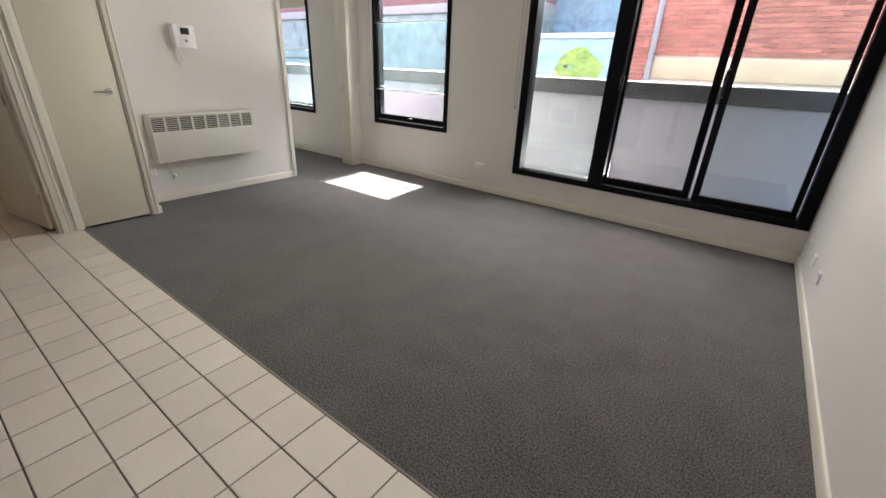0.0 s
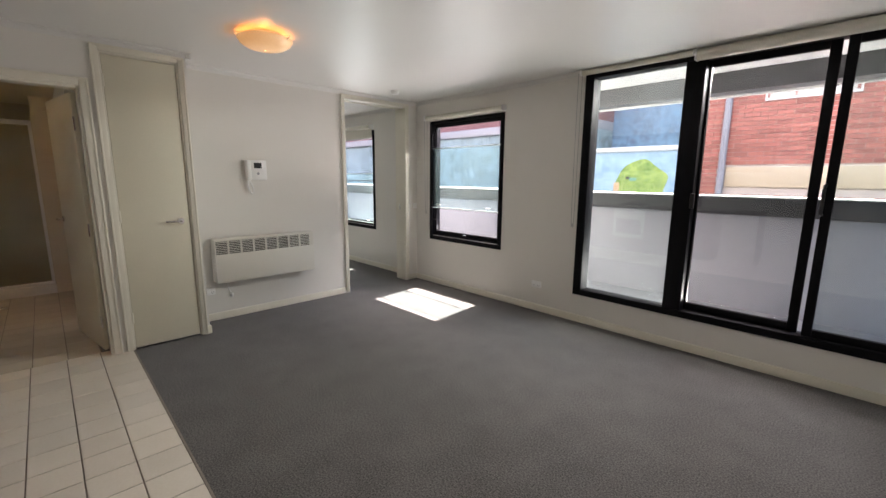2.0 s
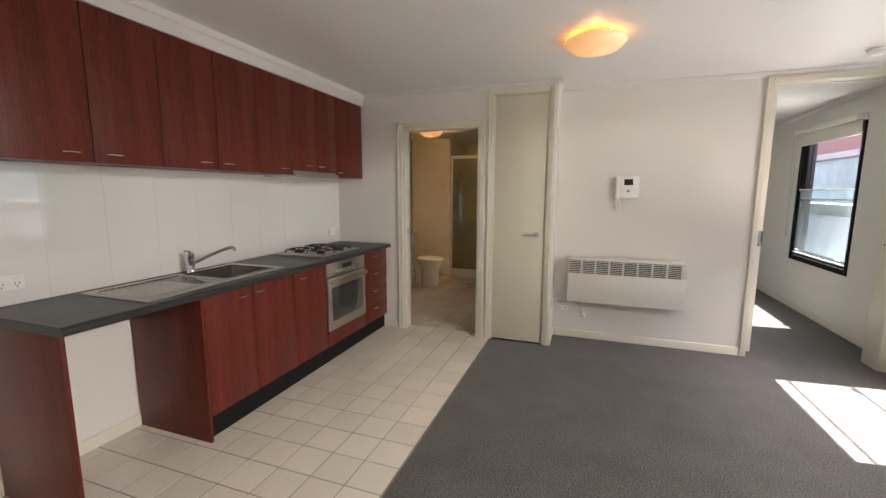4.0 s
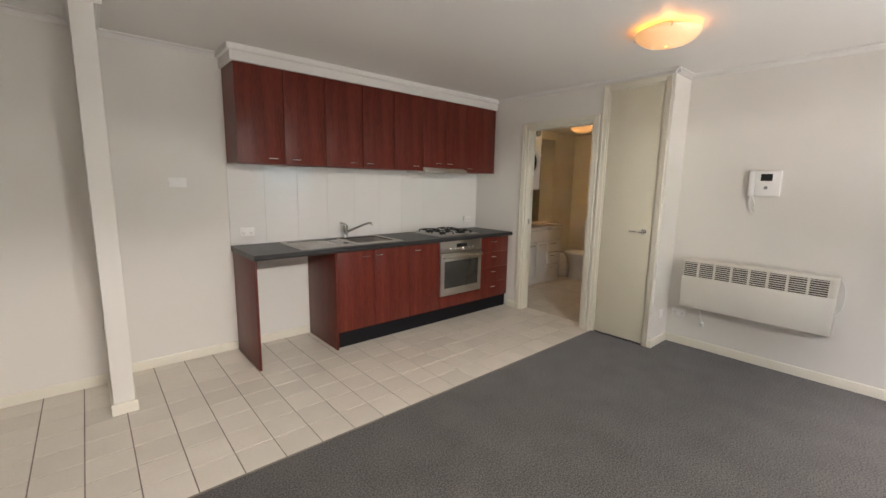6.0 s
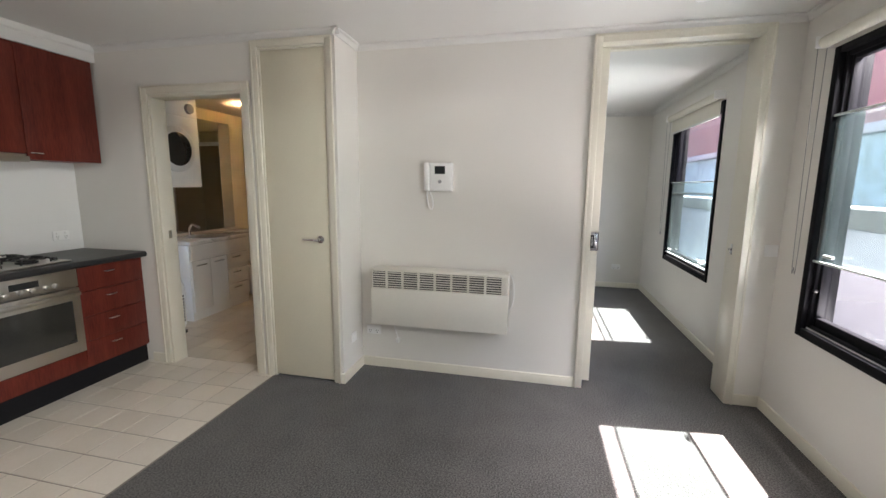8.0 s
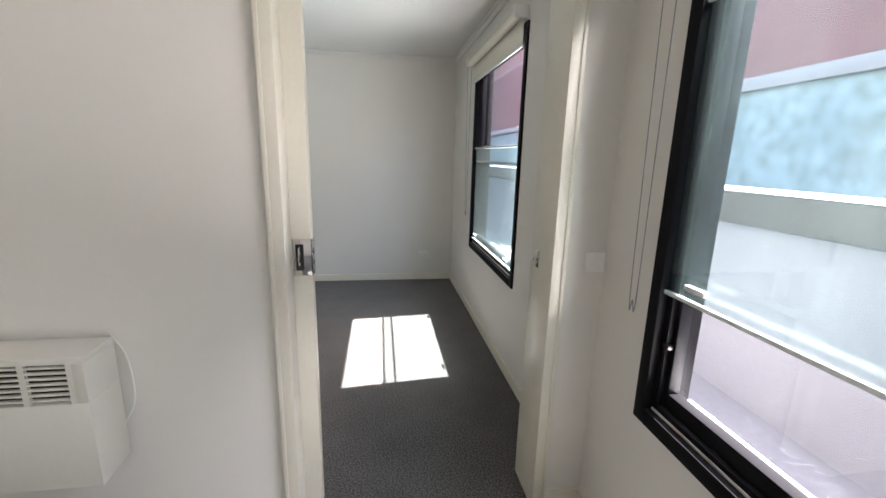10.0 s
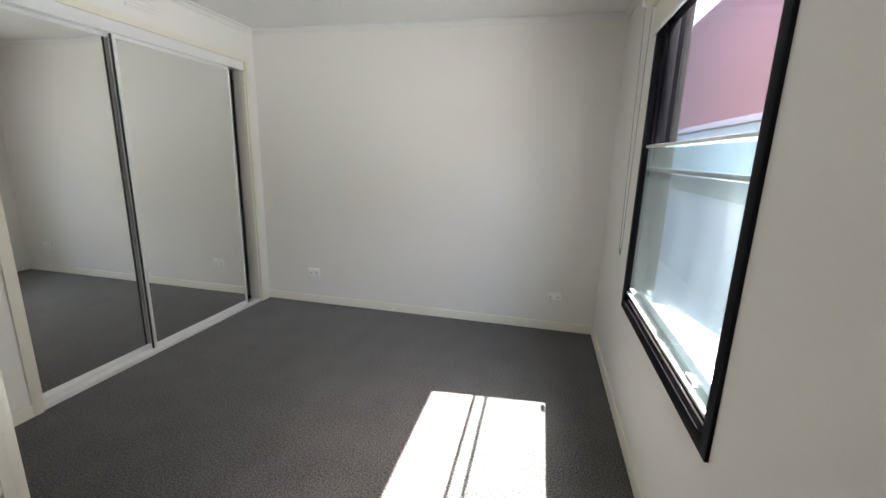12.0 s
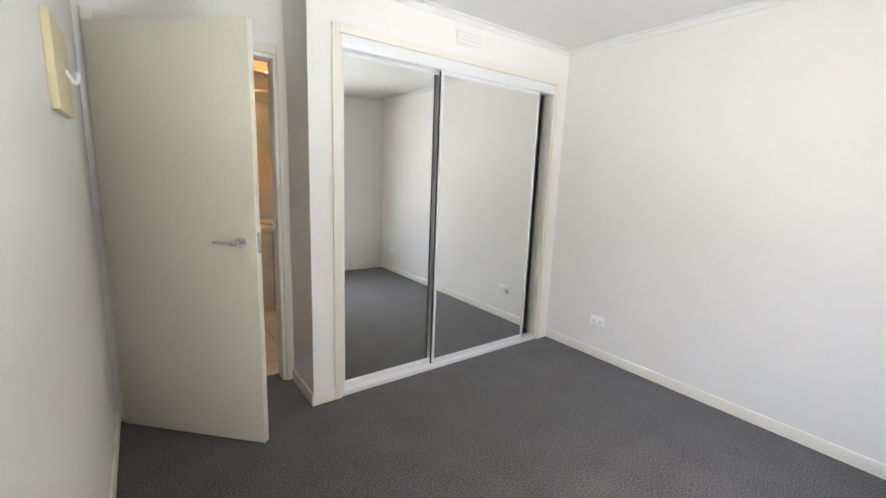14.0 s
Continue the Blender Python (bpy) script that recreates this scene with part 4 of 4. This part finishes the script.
def oyster(x, y, z, r, label, watts, tint=(1.0, 0.40, 0.11)):
    l = thing("ceiling_light", (x, y, z), label, "ceiling light", "ceiling lights")
    part("base", lathe(bmesh.new(), [(r * 0.62, 0), (r * 0.62, -0.03), (r * 0.58, -0.034)], (x, y, z - 0.0005), "z", 40), ALU, l, "white metal base")
    prof = [(r, -0.032), (r * 0.99, -0.038), (r * 0.9, -0.064), (r * 0.7, -0.088), (r * 0.4, -0.104), (0.01, -0.108)]
    part("shade", lathe(bmesh.new(), prof + [(0.01, -0.103), (r * 0.4, -0.099), (r * 0.69, -0.083), (r * 0.88, -0.06), (r * 0.975, -0.036), (r * 0.98, -0.032)], (x, y, z), "z", 48, caps=False), SHADE, l, "glowing amber frosted glass bowl")
    bulb = bpy.data.lights.new("bulb", "POINT")
    bulb.energy, bulb.color, bulb.shadow_soft_size = watts, tint, 0.03
    new("bulb", bulb).location = (x, y, z - 0.062)
    for k in range(3):
        a = 0.5 + k * 2.094
        u = Vector((math.cos(a), math.sin(a), 0))
        c = Vector((x, y, z))
        part("clip", tube(bmesh.new(), curve_points([c + u * r * 0.6 + Vector((0, 0, -0.022)), c + u * (r + 0.012) + Vector((0, 0, -0.022)), c + u * (r + 0.014) + Vector((0, 0, -0.036)), c + u * (r - 0.004) + Vector((0, 0, -0.046))], 4), 0.003, 8), CHROME, l, "chrome clip")
    return l


oyster(-3.05, 1.556, H, 0.185, "round amber glass oyster light, switched on", BULB)
oyster(-5.65, -0.55, 2.3, 0.16, "round amber bathroom oyster light, switched on", BULB * 34, (1.0, 0.68, 0.38))
sd = thing("smoke_detector", (-3.91, 3.365, H), "round white smoke detector on the ceiling", "smoke detector")
part("base", lathe(bmesh.new(), [(0.055, 0), (0.055, -0.012), (0.05, -0.014)], (-3.91, 3.365, H), "z", 32), PLASTIC, sd)
part("cap", lathe(bmesh.new(), [(0.045, -0.014), (0.047, -0.03), (0.036, -0.04), (0.02, -0.042)], (-3.91, 3.365, H), "z", 32), PLASTIC, sd)

# ---- bedroom fittings ----
wr = thing("wardrobe", (-6.55, 1.0, 0), "built-in wardrobe with two sliding mirror doors", "wardrobe")
part("trim", boxed((-5.645, -5.60, 1.03, 1.046, 0, 2.175), (-7.50, -7.455, 1.03, 1.046, 0, 2.175), (-7.455, -5.645, 1.03, 1.046, 2.13, 2.175), bevel=0.003), TRIM, wr, "cream painted architrave")
for s in (-5.66, -7.455):
    part("jamb", boxed((s, s + 0.015, 0.93, 1.033, 0, 2.13), bevel=0.001), TRIM, wr)
part("head_track", boxed((-7.44, -5.66, 0.945, 1.036, 2.06, 2.13), bevel=0.002), ALU, wr, "white aluminium head track")
part("floor_track", boxed((-7.44, -5.66, 0.945, 1.032, 0.0, 0.03), bevel=0.003), ALU, wr, "white aluminium floor track")
for xa, xb, ya in ((-6.37, -5.676, 0.96), (-7.30, -6.35, 0.995)):
    d = part("mirror_door", boxed((xa + 0.016, xb - 0.0185, ya, ya + 0.006, 0.062, 2.045)), MIRROR, wr, "full-height mirror")
    part("door_frame", boxed((xa, xa + 0.014, ya - 0.008, ya + 0.014, 0.032, 2.062), (xb - 0.018, xb, ya - 0.008, ya + 0.014, 0.032, 2.062), (xa + 0.0145, xb - 0.0185, ya - 0.008, ya + 0.012, 0.032, 0.064), (xa + 0.0145, xb - 0.0185, ya - 0.008, ya + 0.012, 2.04, 2.062), bevel=0.002), ALU, d, "white aluminium frame")
    part("seal", boxed((xb + 0.0005, xb + 0.006, ya - 0.006, ya + 0.006, 0.032, 2.06)), BLACKP, d, "black brush seal")
    part("edge_seal", boxed((xa - 0.014, xa - 0.0005, ya - 0.006, ya + 0.006, 0.032, 2.06)), BLACKP, d, "black brush seal")
# added black sheet: its colour gives the wardrobe's inner shade
structure("wardrobe_lining", boxed((-7.59, -5.55, 0.632, 0.65, 0, H)), KICK, "black sheet standing in for shade inside the wardrobe", "wall")
vt = thing("wall_vent", (-6.54, 1.03, 2.29), "small white louvred vent above the wardrobe", "vent")
part("plate", boxed((-6.655, -6.435, 1.03, 1.034, 2.235, 2.335), bevel=0.001), WALL, vt)
for k in range(4):
    part("slat", boxed((-6.65, -6.44, 1.034, 1.042, 2.247 + k * 0.023, 2.255 + k * 0.023), bevel=0.001), WALL, vt)
bb = thing("wall_plaque", (-4.525, 1.45, 1.54), "cream wooden plaque with white hook on the wall", "plaque")
part("board", boxed((-4.547, -4.5255, 1.28, 1.62, 1.545, 1.82), bevel=0.003), YELLOWED, bb)
part("hook", tube(bmesh.new(), curve_points([(-4.547, 1.40, 1.69), (-4.557, 1.40, 1.67), (-4.567, 1.40, 1.65), (-4.577, 1.40, 1.66), (-4.579, 1.40, 1.685)], 5), 0.006, 8), PLASTIC, bb, "white plastic hook")

# ---- bathroom ----
va = thing("bathroom_vanity", (-5.26, -1.06, 0), "white gloss vanity with moulded basin top", "vanity")
part("body", boxed((-5.72, -4.87, -1.298, -0.845, 0.0, 0.80), bevel=0.002), CERAMIC, va)
for xa, xb in ((-5.12, -4.88), (-5.37, -5.125)):
    d = part("door", boxed((xa, xb, -0.844, -0.826, 0.10, 0.63), bevel=0.002), CERAMIC, va)
    part("handle", boxed((xa + 0.05, xb - 0.05, -0.826, -0.815, 0.575, 0.588), bevel=0.003), CHROME, d)
for z in (0.10, 0.28, 0.46):
    d = part("drawer", boxed((-5.715, -5.375, -0.844, -0.826, z, z + 0.17), bevel=0.002), CERAMIC, va)
    part("handle", boxed((-5.58, -5.45, -0.826, -0.815, z + 0.12, z + 0.133), bevel=0.003), CHROME, d)
part("fascia", boxed((-5.715, -4.88, -0.844, -0.826, 0.645, 0.795), bevel=0.002), CERAMIC, va)
top = boxed((-5.74, -4.85, -1.298, -0.80, 0.80, 0.845), bevel=0.01)
lathe(top, [(0.20, 0), (0.23, 0.03), (0.235, 0.05), (0.19, 0.052), (0.1, 0.045)], (-5.27, -0.98, 0.80), "z", 32)
part("basin_top", top, CERAMIC, va, "white moulded basin top")
part("tap", tube(bmesh.new(), curve_points([(-5.27, -1.2, 0.845), (-5.27, -1.2, 0.93), (-5.27, -1.15, 0.97), (-5.27, -1.07, 0.94)], 6), 0.013, 12), CHROME, va, "chrome basin tap")
mr = thing("bathroom_mirror", (-5.45, -1.29, 0.9), "large frameless mirror above the vanity", "mirror")
part("mirror", boxed((-6.1, -4.86, -1.298, -1.292, 0.87, 2.17)), MIRROR, mr)
dy = thing("tumble_dryer", (-4.8, -1.03, 1.5), "white wall-mounted tumble dryer with dark round door", "dryer")
part("body", boxed((-5.10, -4.51, -1.298, -0.82, 1.385, 2.27), bevel=0.02, seg=3), PLASTIC, dy)
part("door_ring", lathe(bmesh.new(), [(0.215, 0), (0.215, 0.02), (0.19, 0.032), (0.165, 0.03)], (-4.80, -0.82, 1.75), "y", 40), ALU, dy)
part("door_glass", lathe(bmesh.new(), [(0.165, 0.0), (0.165, 0.028), (0.12, 0.042), (0.03, 0.05)], (-4.80, -0.82, 1.75), "y", 40), DARKG, dy, "dark round door")
part("control_panel", boxed((-5.08, -4.53, -0.822, -0.812, 2.07, 2.22), bevel=0.004), PLASTIC, dy)
part("dial", lathe(bmesh.new(), [(0.05, 0), (0.045, 0.025), (0.02, 0.028)], (-4.98, -0.812, 2.15), "y", 24), GREY, dy, "grey timer dial")
ph = thing("portable_heater", (-4.55, -0.85, 0), "white rounded portable heater with black grille", "heater")
part("body", boxed((-4.64, -4.26, -0.98, -0.66, 0.03, 0.52), bevel=0.07, seg=4), PLASTIC, ph)
for k in range(9):
    part("grille_slat", boxed((-4.58, -4.42, -0.664, -0.655, 0.12 + k * 0.03, 0.136 + k * 0.03)), BLACKP, ph)
for x in (-4.58, -4.32):
    part("foot", boxed((x - 0.02, x + 0.02, -0.94, -0.66, 0.0, 0.032), bevel=0.004), BLACKP, ph)
to = thing("toilet", (-6.0, -1.0, 0), "white ceramic toilet with cistern and seat", "toilet")
part("cistern", boxed((-6.19, -5.81, -1.298, -1.12, 0.40, 0.80), bevel=0.02, seg=3), CERAMIC, to)
part("lid", boxed((-6.2, -5.80, -1.298, -1.11, 0.80, 0.835), bevel=0.01), CERAMIC, to)
part("bowl", lathe(bmesh.new(), [(0.105, 0), (0.11, 0.06), (0.098, 0.16), (0.115, 0.27), (0.155, 0.36), (0.165, 0.40), (0.13, 0.4)], (-6.02, -0.70, 0), "z", 32, 1.3), CERAMIC, to)
part("seat", lathe(bmesh.new(), [(0.167, 0.40), (0.172, 0.415), (0.162, 0.43), (0.09, 0.432)], (-6.02, -0.70, 0), "z", 32, 1.3), PLASTIC, to, "white plastic seat")
part("pan_connector", boxed((-6.10, -5.94, -1.298, -0.85, 0.0, 0.38), bevel=0.03), CERAMIC, to)
sh = thing("shower_screen", (-6.75, -0.16, 0.11), "white-framed shower screen with dark glass", "shower screen")
part("top_rail", boxed((-6.775, -6.725, -0.615, 0.295, 1.98, 2.03), bevel=0.004), ALU, sh)
part("bottom_rail", boxed((-6.775, -6.725, -0.615, 0.295, 0.111, 0.14), bevel=0.004), ALU, sh)
for y in (-0.615, 0.265):
    part("stile", boxed((-6.77, -6.73, y, y + 0.03, 0.14, 1.98), bevel=0.003), ALU, sh)
part("pane", boxed((-6.753, -6.747, -0.585, 0.265, 0.14, 1.98)), SHOWERG, sh)
hd = thing("hand_shower", (-7.2, -0.6, 1.8), "chrome hand shower on a wall rail", "shower")
part("rail", tube(bmesh.new(), [(-7.1, -0.585, 1.0), (-7.1, -0.585, 1.4), (-7.1, -0.585, 1.75)], 0.01), CHROME, hd)
part("head", lathe(bmesh.new(), [(0.045, 0), (0.05, 0.02), (0.02, 0.05)], (-7.1, -0.52, 1.72), "z", 20), CHROME, hd)
part("mount", boxed((-7.115, -7.085, -0.62, -0.575, 1.0, 1.03), (-7.115, -7.085, -0.62, -0.575, 1.72, 1.75)), CHROME, hd)
structure("floor_waste", lathe(bmesh.new(), [(0.045, 0), (0.043, 0.003), (0.03, 0.002)], (-6.25, -0.15, 0.0), "z", 24), CHROME, "round chrome floor waste", "drain")

# ---- outside ----
structure("ground", boxed((-60, 60, 5.2, 60, -4.4, -4.2)), ASPHALT, "dark asphalt lane far below the balcony", "ground")
structure("ledge_floor", boxed((-22.0, -2.55, 4.142, 5.3, 0.0, 0.18)), DIMRENDER, "grey ledge outside the small windows, coloured darker against the sun", "floor")
structure("balcony_floor", boxed((-2.548, 4.0, 4.142, 5.3, 0.0, 0.18)), BALC, "pale tiled balcony floor", "floor")
# parapet carried on past the soffit, its colour lowered against the sun
structure("lane_wall", boxed((-22.0, -2.55, 5.1, 5.25, -1.0, 1.10), bevel=0.006), DIMRENDER, "lavender-grey parapet stretch, coloured darker to offset the sun", "wall")
structure("balcony_parapet", boxed((-2.548, 4.0, 5.1, 5.25, -1.0, 1.10), bevel=0.006), CONCRETE, "pale grey rendered balcony parapet", "parapet")
structure("parapet_rail", boxed((-22.0, 4.0, 5.07, 5.27, 1.10, 1.265), bevel=0.012), RAILM, "dark grey capping rail of the parapet", "rail")
structure("rail_cap", boxed((-22.0, 4.0, 5.065, 5.275, 1.2655, 1.28), bevel=0.004), ALU, "bright metal cap on the parapet rail", "rail")
structure("balcony_soffit", boxed((-2.5, 4.0, 4.142, 5.35, 2.44, 2.7)), WHITER, "white soffit of the balcony above", "ceiling")
structure("soffit_beam", boxed((-2.5, 4.0, 5.1, 5.3, 2.255, 2.439), bevel=0.004), BEAM, "grey edge beam of the balcony above", "beam")
structure("soffit_trim", boxed((-2.5, 4.0, 5.3, 5.345, 2.235, 2.439), bevel=0.003), WHITER, "white drip trim on the edge beam", "trim")
structure("facade_above", boxed((-22.0, 4.0, 4.06, 4.14, 2.7, 6.0)), WHITER, "white rendered facade above the windows", "wall")

BY = 9.2
bh = thing("brick_building", (1.5, BY, -4.2), "red brick building across the lane with sandy band", "building")
part("wall", boxed((-2.5, 9.0, BY + 0.012, BY + 0.4, -4.2, 4.5)), MORTAR, bh, "pale mortar bed")
part("band", boxed((-1.80, 9.0, BY - 0.02, BY + 0.012, 1.31, 1.66), bevel=0.01), BAND, bh, "sandy rendered band")
part("roof", boxed((-2.5, 9.0, BY, BY + 6, 4.5, 4.6)), BEAM, bh)
part("drainpipe", tube(bmesh.new(), [(-1.86, BY - 0.06, -4.2), (-1.86, BY - 0.06, 1), (-1.86, BY - 0.06, 4.5)], 0.055, 14), CONCRETE, bh, "grey drainpipe")
for xa, xb, za, zb, n in ((-1.36, -0.2, 2.74, 3.2, 3), (0.86, 2.1, 2.76, 3.2, 2), (0.56, 1.8, 0.7, 1.26, 3), (3.6, 4.8, 2.75, 3.2, 2)):
    w = part("window", frame_bars(xa, xb, za, zb, 0.03, BY - 0.03, BY + 0.02, bottom=0.04), WHITER, bh, "white framed window")
    for k in range(n):
        a = xa + 0.05 + k * (xb - xa - 0.1) / n
        part("pane", boxed((a + 0.01, a + (xb - xa - 0.1) / n - 0.02, BY - 0.018, BY - 0.012, za + 0.045, zb - 0.035)), CURTAIN, w, "pale curtained pane")

mh = thing("mural_wall", (-3.4, 9.1, -4.2), "pale blue mural wall with green painted shape", "wall")
part("wall", boxed((-4.36, -2.52, 9.02, 9.2, -4.2, 1.98)), MURAL, mh)
part("coping", boxed((-4.36, -2.52, 8.97, 9.22, 1.98, 2.07), bevel=0.01), WHITER, mh, "white coping")
shape = bmesh.new()
ring = []
for i in range(40):
    a = 2 * math.pi * i / 40
    ring.append(shape.verts.new((-3.20 + 0.50 * math.cos(a) + 0.03 * math.sin(5 * a), 9.016, 1.36 + 0.44 * math.sin(a) + 0.03 * math.cos(4 * a))))
shape.faces.new(ring)
part("green_shape", shape, GREENP, mh, "lime green painted rounded shape")
part("teal_stripe", boxed((-3.42, -3.28, 9.008, 9.012, 1.40, 1.46)), TEALP, mh, "teal painted stroke")
part("dark_spot", boxed((-3.50, -3.42, 9.006, 9.010, 1.43, 1.48), bevel=0.0015), RUBBER, mh, "small dark painted spot")
part("ochre_patch", boxed((-3.74, -3.62, 9.008, 9.012, 1.13, 1.36), bevel=0.001), OCHREP, mh, "ochre painted patch")
structure("mural_upper_wall", boxed((-4.9, -2.3, 10.6, 11.0, -4.2, 4.5)), MURAL2, "slate blue painted wall further back", "wall")
rw = thing("red_building", (-8, 9.8, -4.2), "red painted building with weathered teal lower wall", "building")
part("upper_wall", boxed((-45.0, -4.37, 9.2, 10.2, 2.75, 7.0)), REDWALL, rw, "dark red painted wall")
part("lower_wall", boxed((-45.0, -4.37, 9.15, 10.2, -4.2, 2.55)), TEALWALL, rw, "weathered teal lower wall")
part("ledge", boxed((-45.0, -4.37, 9.05, 10.2, 2.55, 2.75), bevel=0.01), CONCRETE, rw, "grey ledge")

# ---- bricks, tiles ----
def brick_mesh(name, l, d, h, mat):
    return mesh_of(name, boxed((0, l, 0, d, 0, h)), mat, False)


BL, BH = 0.21, 0.064
full = brick_mesh("brick", BL, 0.02, BH, BRICK)
far, fverts, ffaces = 0, [], []
rows = int(5.5 / 0.073)
near = 0
for r in range(rows):
    z = -1.0 + r * 0.073
    x = -2.49 - (0.11 if r % 2 else 0)
    while x < 6.5:
        if x >= -2.5 and not (1.25 < z + 0.068 and z < 1.66 and x + BL > -1.82):
            dep = random.uniform(0, 0.004)
            if near < 300 and -0.9 > x > -2.55 and 0.6 < z < 3.4 or near < 300 and x < 0.6 and 1.6 < z < 2.8:
                near += 1
                ob = new("brick", full)
                ob.parent = bh
                ob.location = Vector((x, BY - 0.008 + dep, z)) - BASE[bh.name]
            else:
                i = len(fverts)
                fverts += [(a, b, c) for c in (z, z + BH) for b in (BY - 0.008 + dep, BY + 0.012) for a in (x, x + BL)]
                ffaces += [tuple(i + k for k in q) for q in ((0, 2, 3, 1), (4, 5, 7, 6), (0, 1, 5, 4), (2, 6, 7, 3), (0, 4, 6, 2), (1, 3, 7, 5))]
        x += BL + 0.01
me = bpy.data.meshes.new("bricks")
base = BASE[bh.name]
me.from_pydata([tuple(Vector(v) - base) for v in fverts], [], ffaces)
me.materials.append(BRICKJ)
rest = new("bricks", me)
rest.parent = bh
tagged(rest, "red bricks of the far wall", kind="stuff")

floor_tiles = structure("floor_tiled", boxed((-4.12, 0.698, -0.998, 0.697, -0.0135, -0.004), (-4.0, -3.99, 0.5, 0.697, -0.0135, -0.004)), GROUT, "cream ceramic tiled kitchen floor with dark grout", "floor")
tile_meshes = {}
P = 0.2003
ty = [0.700] + [0.492 - i * P for i in range(9)]
tx = [0.892 - i * 0.202 for i in range(26)]
for b, a in zip(tx, tx[1:]):
    for d, c in zip(ty, ty[1:]):
        x0, x1, y0, y1 = max(a + 0.003, -4.12), min(b - 0.003, 0.696), max(c + 0.003, -0.997), min(d - 0.003, 0.695)
        if x1 - x0 < 0.02 or y1 - y0 < 0.02 or (x1 < -4.0 and not (y0 > -0.2 and y1 < 0.6)):
            continue
        key = (round(x1 - x0, 3), round(y1 - y0, 3))
        if key not in tile_meshes:
            tile_meshes[key] = mesh_of("tile", boxed((0, key[0], 0, key[1], -0.0042, 0), bevel=0.0012, seg=1), TILE, False)
        ob = new("tile", tile_meshes[key])
        ob.parent = floor_tiles
        ob.location = (x0, y0, random.uniform(-0.0004, 0.0002))
bf = structure("floor_bathroom", boxed((-6.70, -4.12, -1.298, 0.508, -0.0135, -0.004), (-7.57, -6.80, -0.62, 0.508, -0.0135, -0.004)), GROUT, "cream tiled bathroom floor", "floor")
bm = bmesh.new()
for i in range(13):
    for j in range(9):
        box(bm, -4.125 - (i + 1) * P + 0.003, -4.125 - i * P - 0.003, 0.5 - (j + 1) * P + 0.003, 0.5 - j * P - 0.003, -0.0042, 0)
joined = part("tiles", bm, TILEJ, bf, "cream bathroom floor tiles", smooth=False)
tagged(joined, kind="stuff")
sb = bpy.data.objects["splashback_bed"]
sm = {}
for i in range(10):
    for j in range(3):
        w = 0.2878
        x1 = -1.122 - i * w
        x0 = max(x1 - w + 0.001, -3.998)
        z0 = 0.902 + j * 0.2235
        if "m" not in sm:
            sm["m"] = mesh_of("tile", boxed((0, w - 0.0006, -0.006, 0, 0, 0.2230), bevel=0.0003, seg=1), SPLASH, False)
        ob = new("tile", sm["m"])
        ob.parent = sb
        ob.location = (x0, -0.986 + random.uniform(-0.0002, 0.0002), z0)
        ob.rotation_euler = (random.uniform(-0.0005, 0.0005), 0, random.uniform(-0.0005, 0.0005))
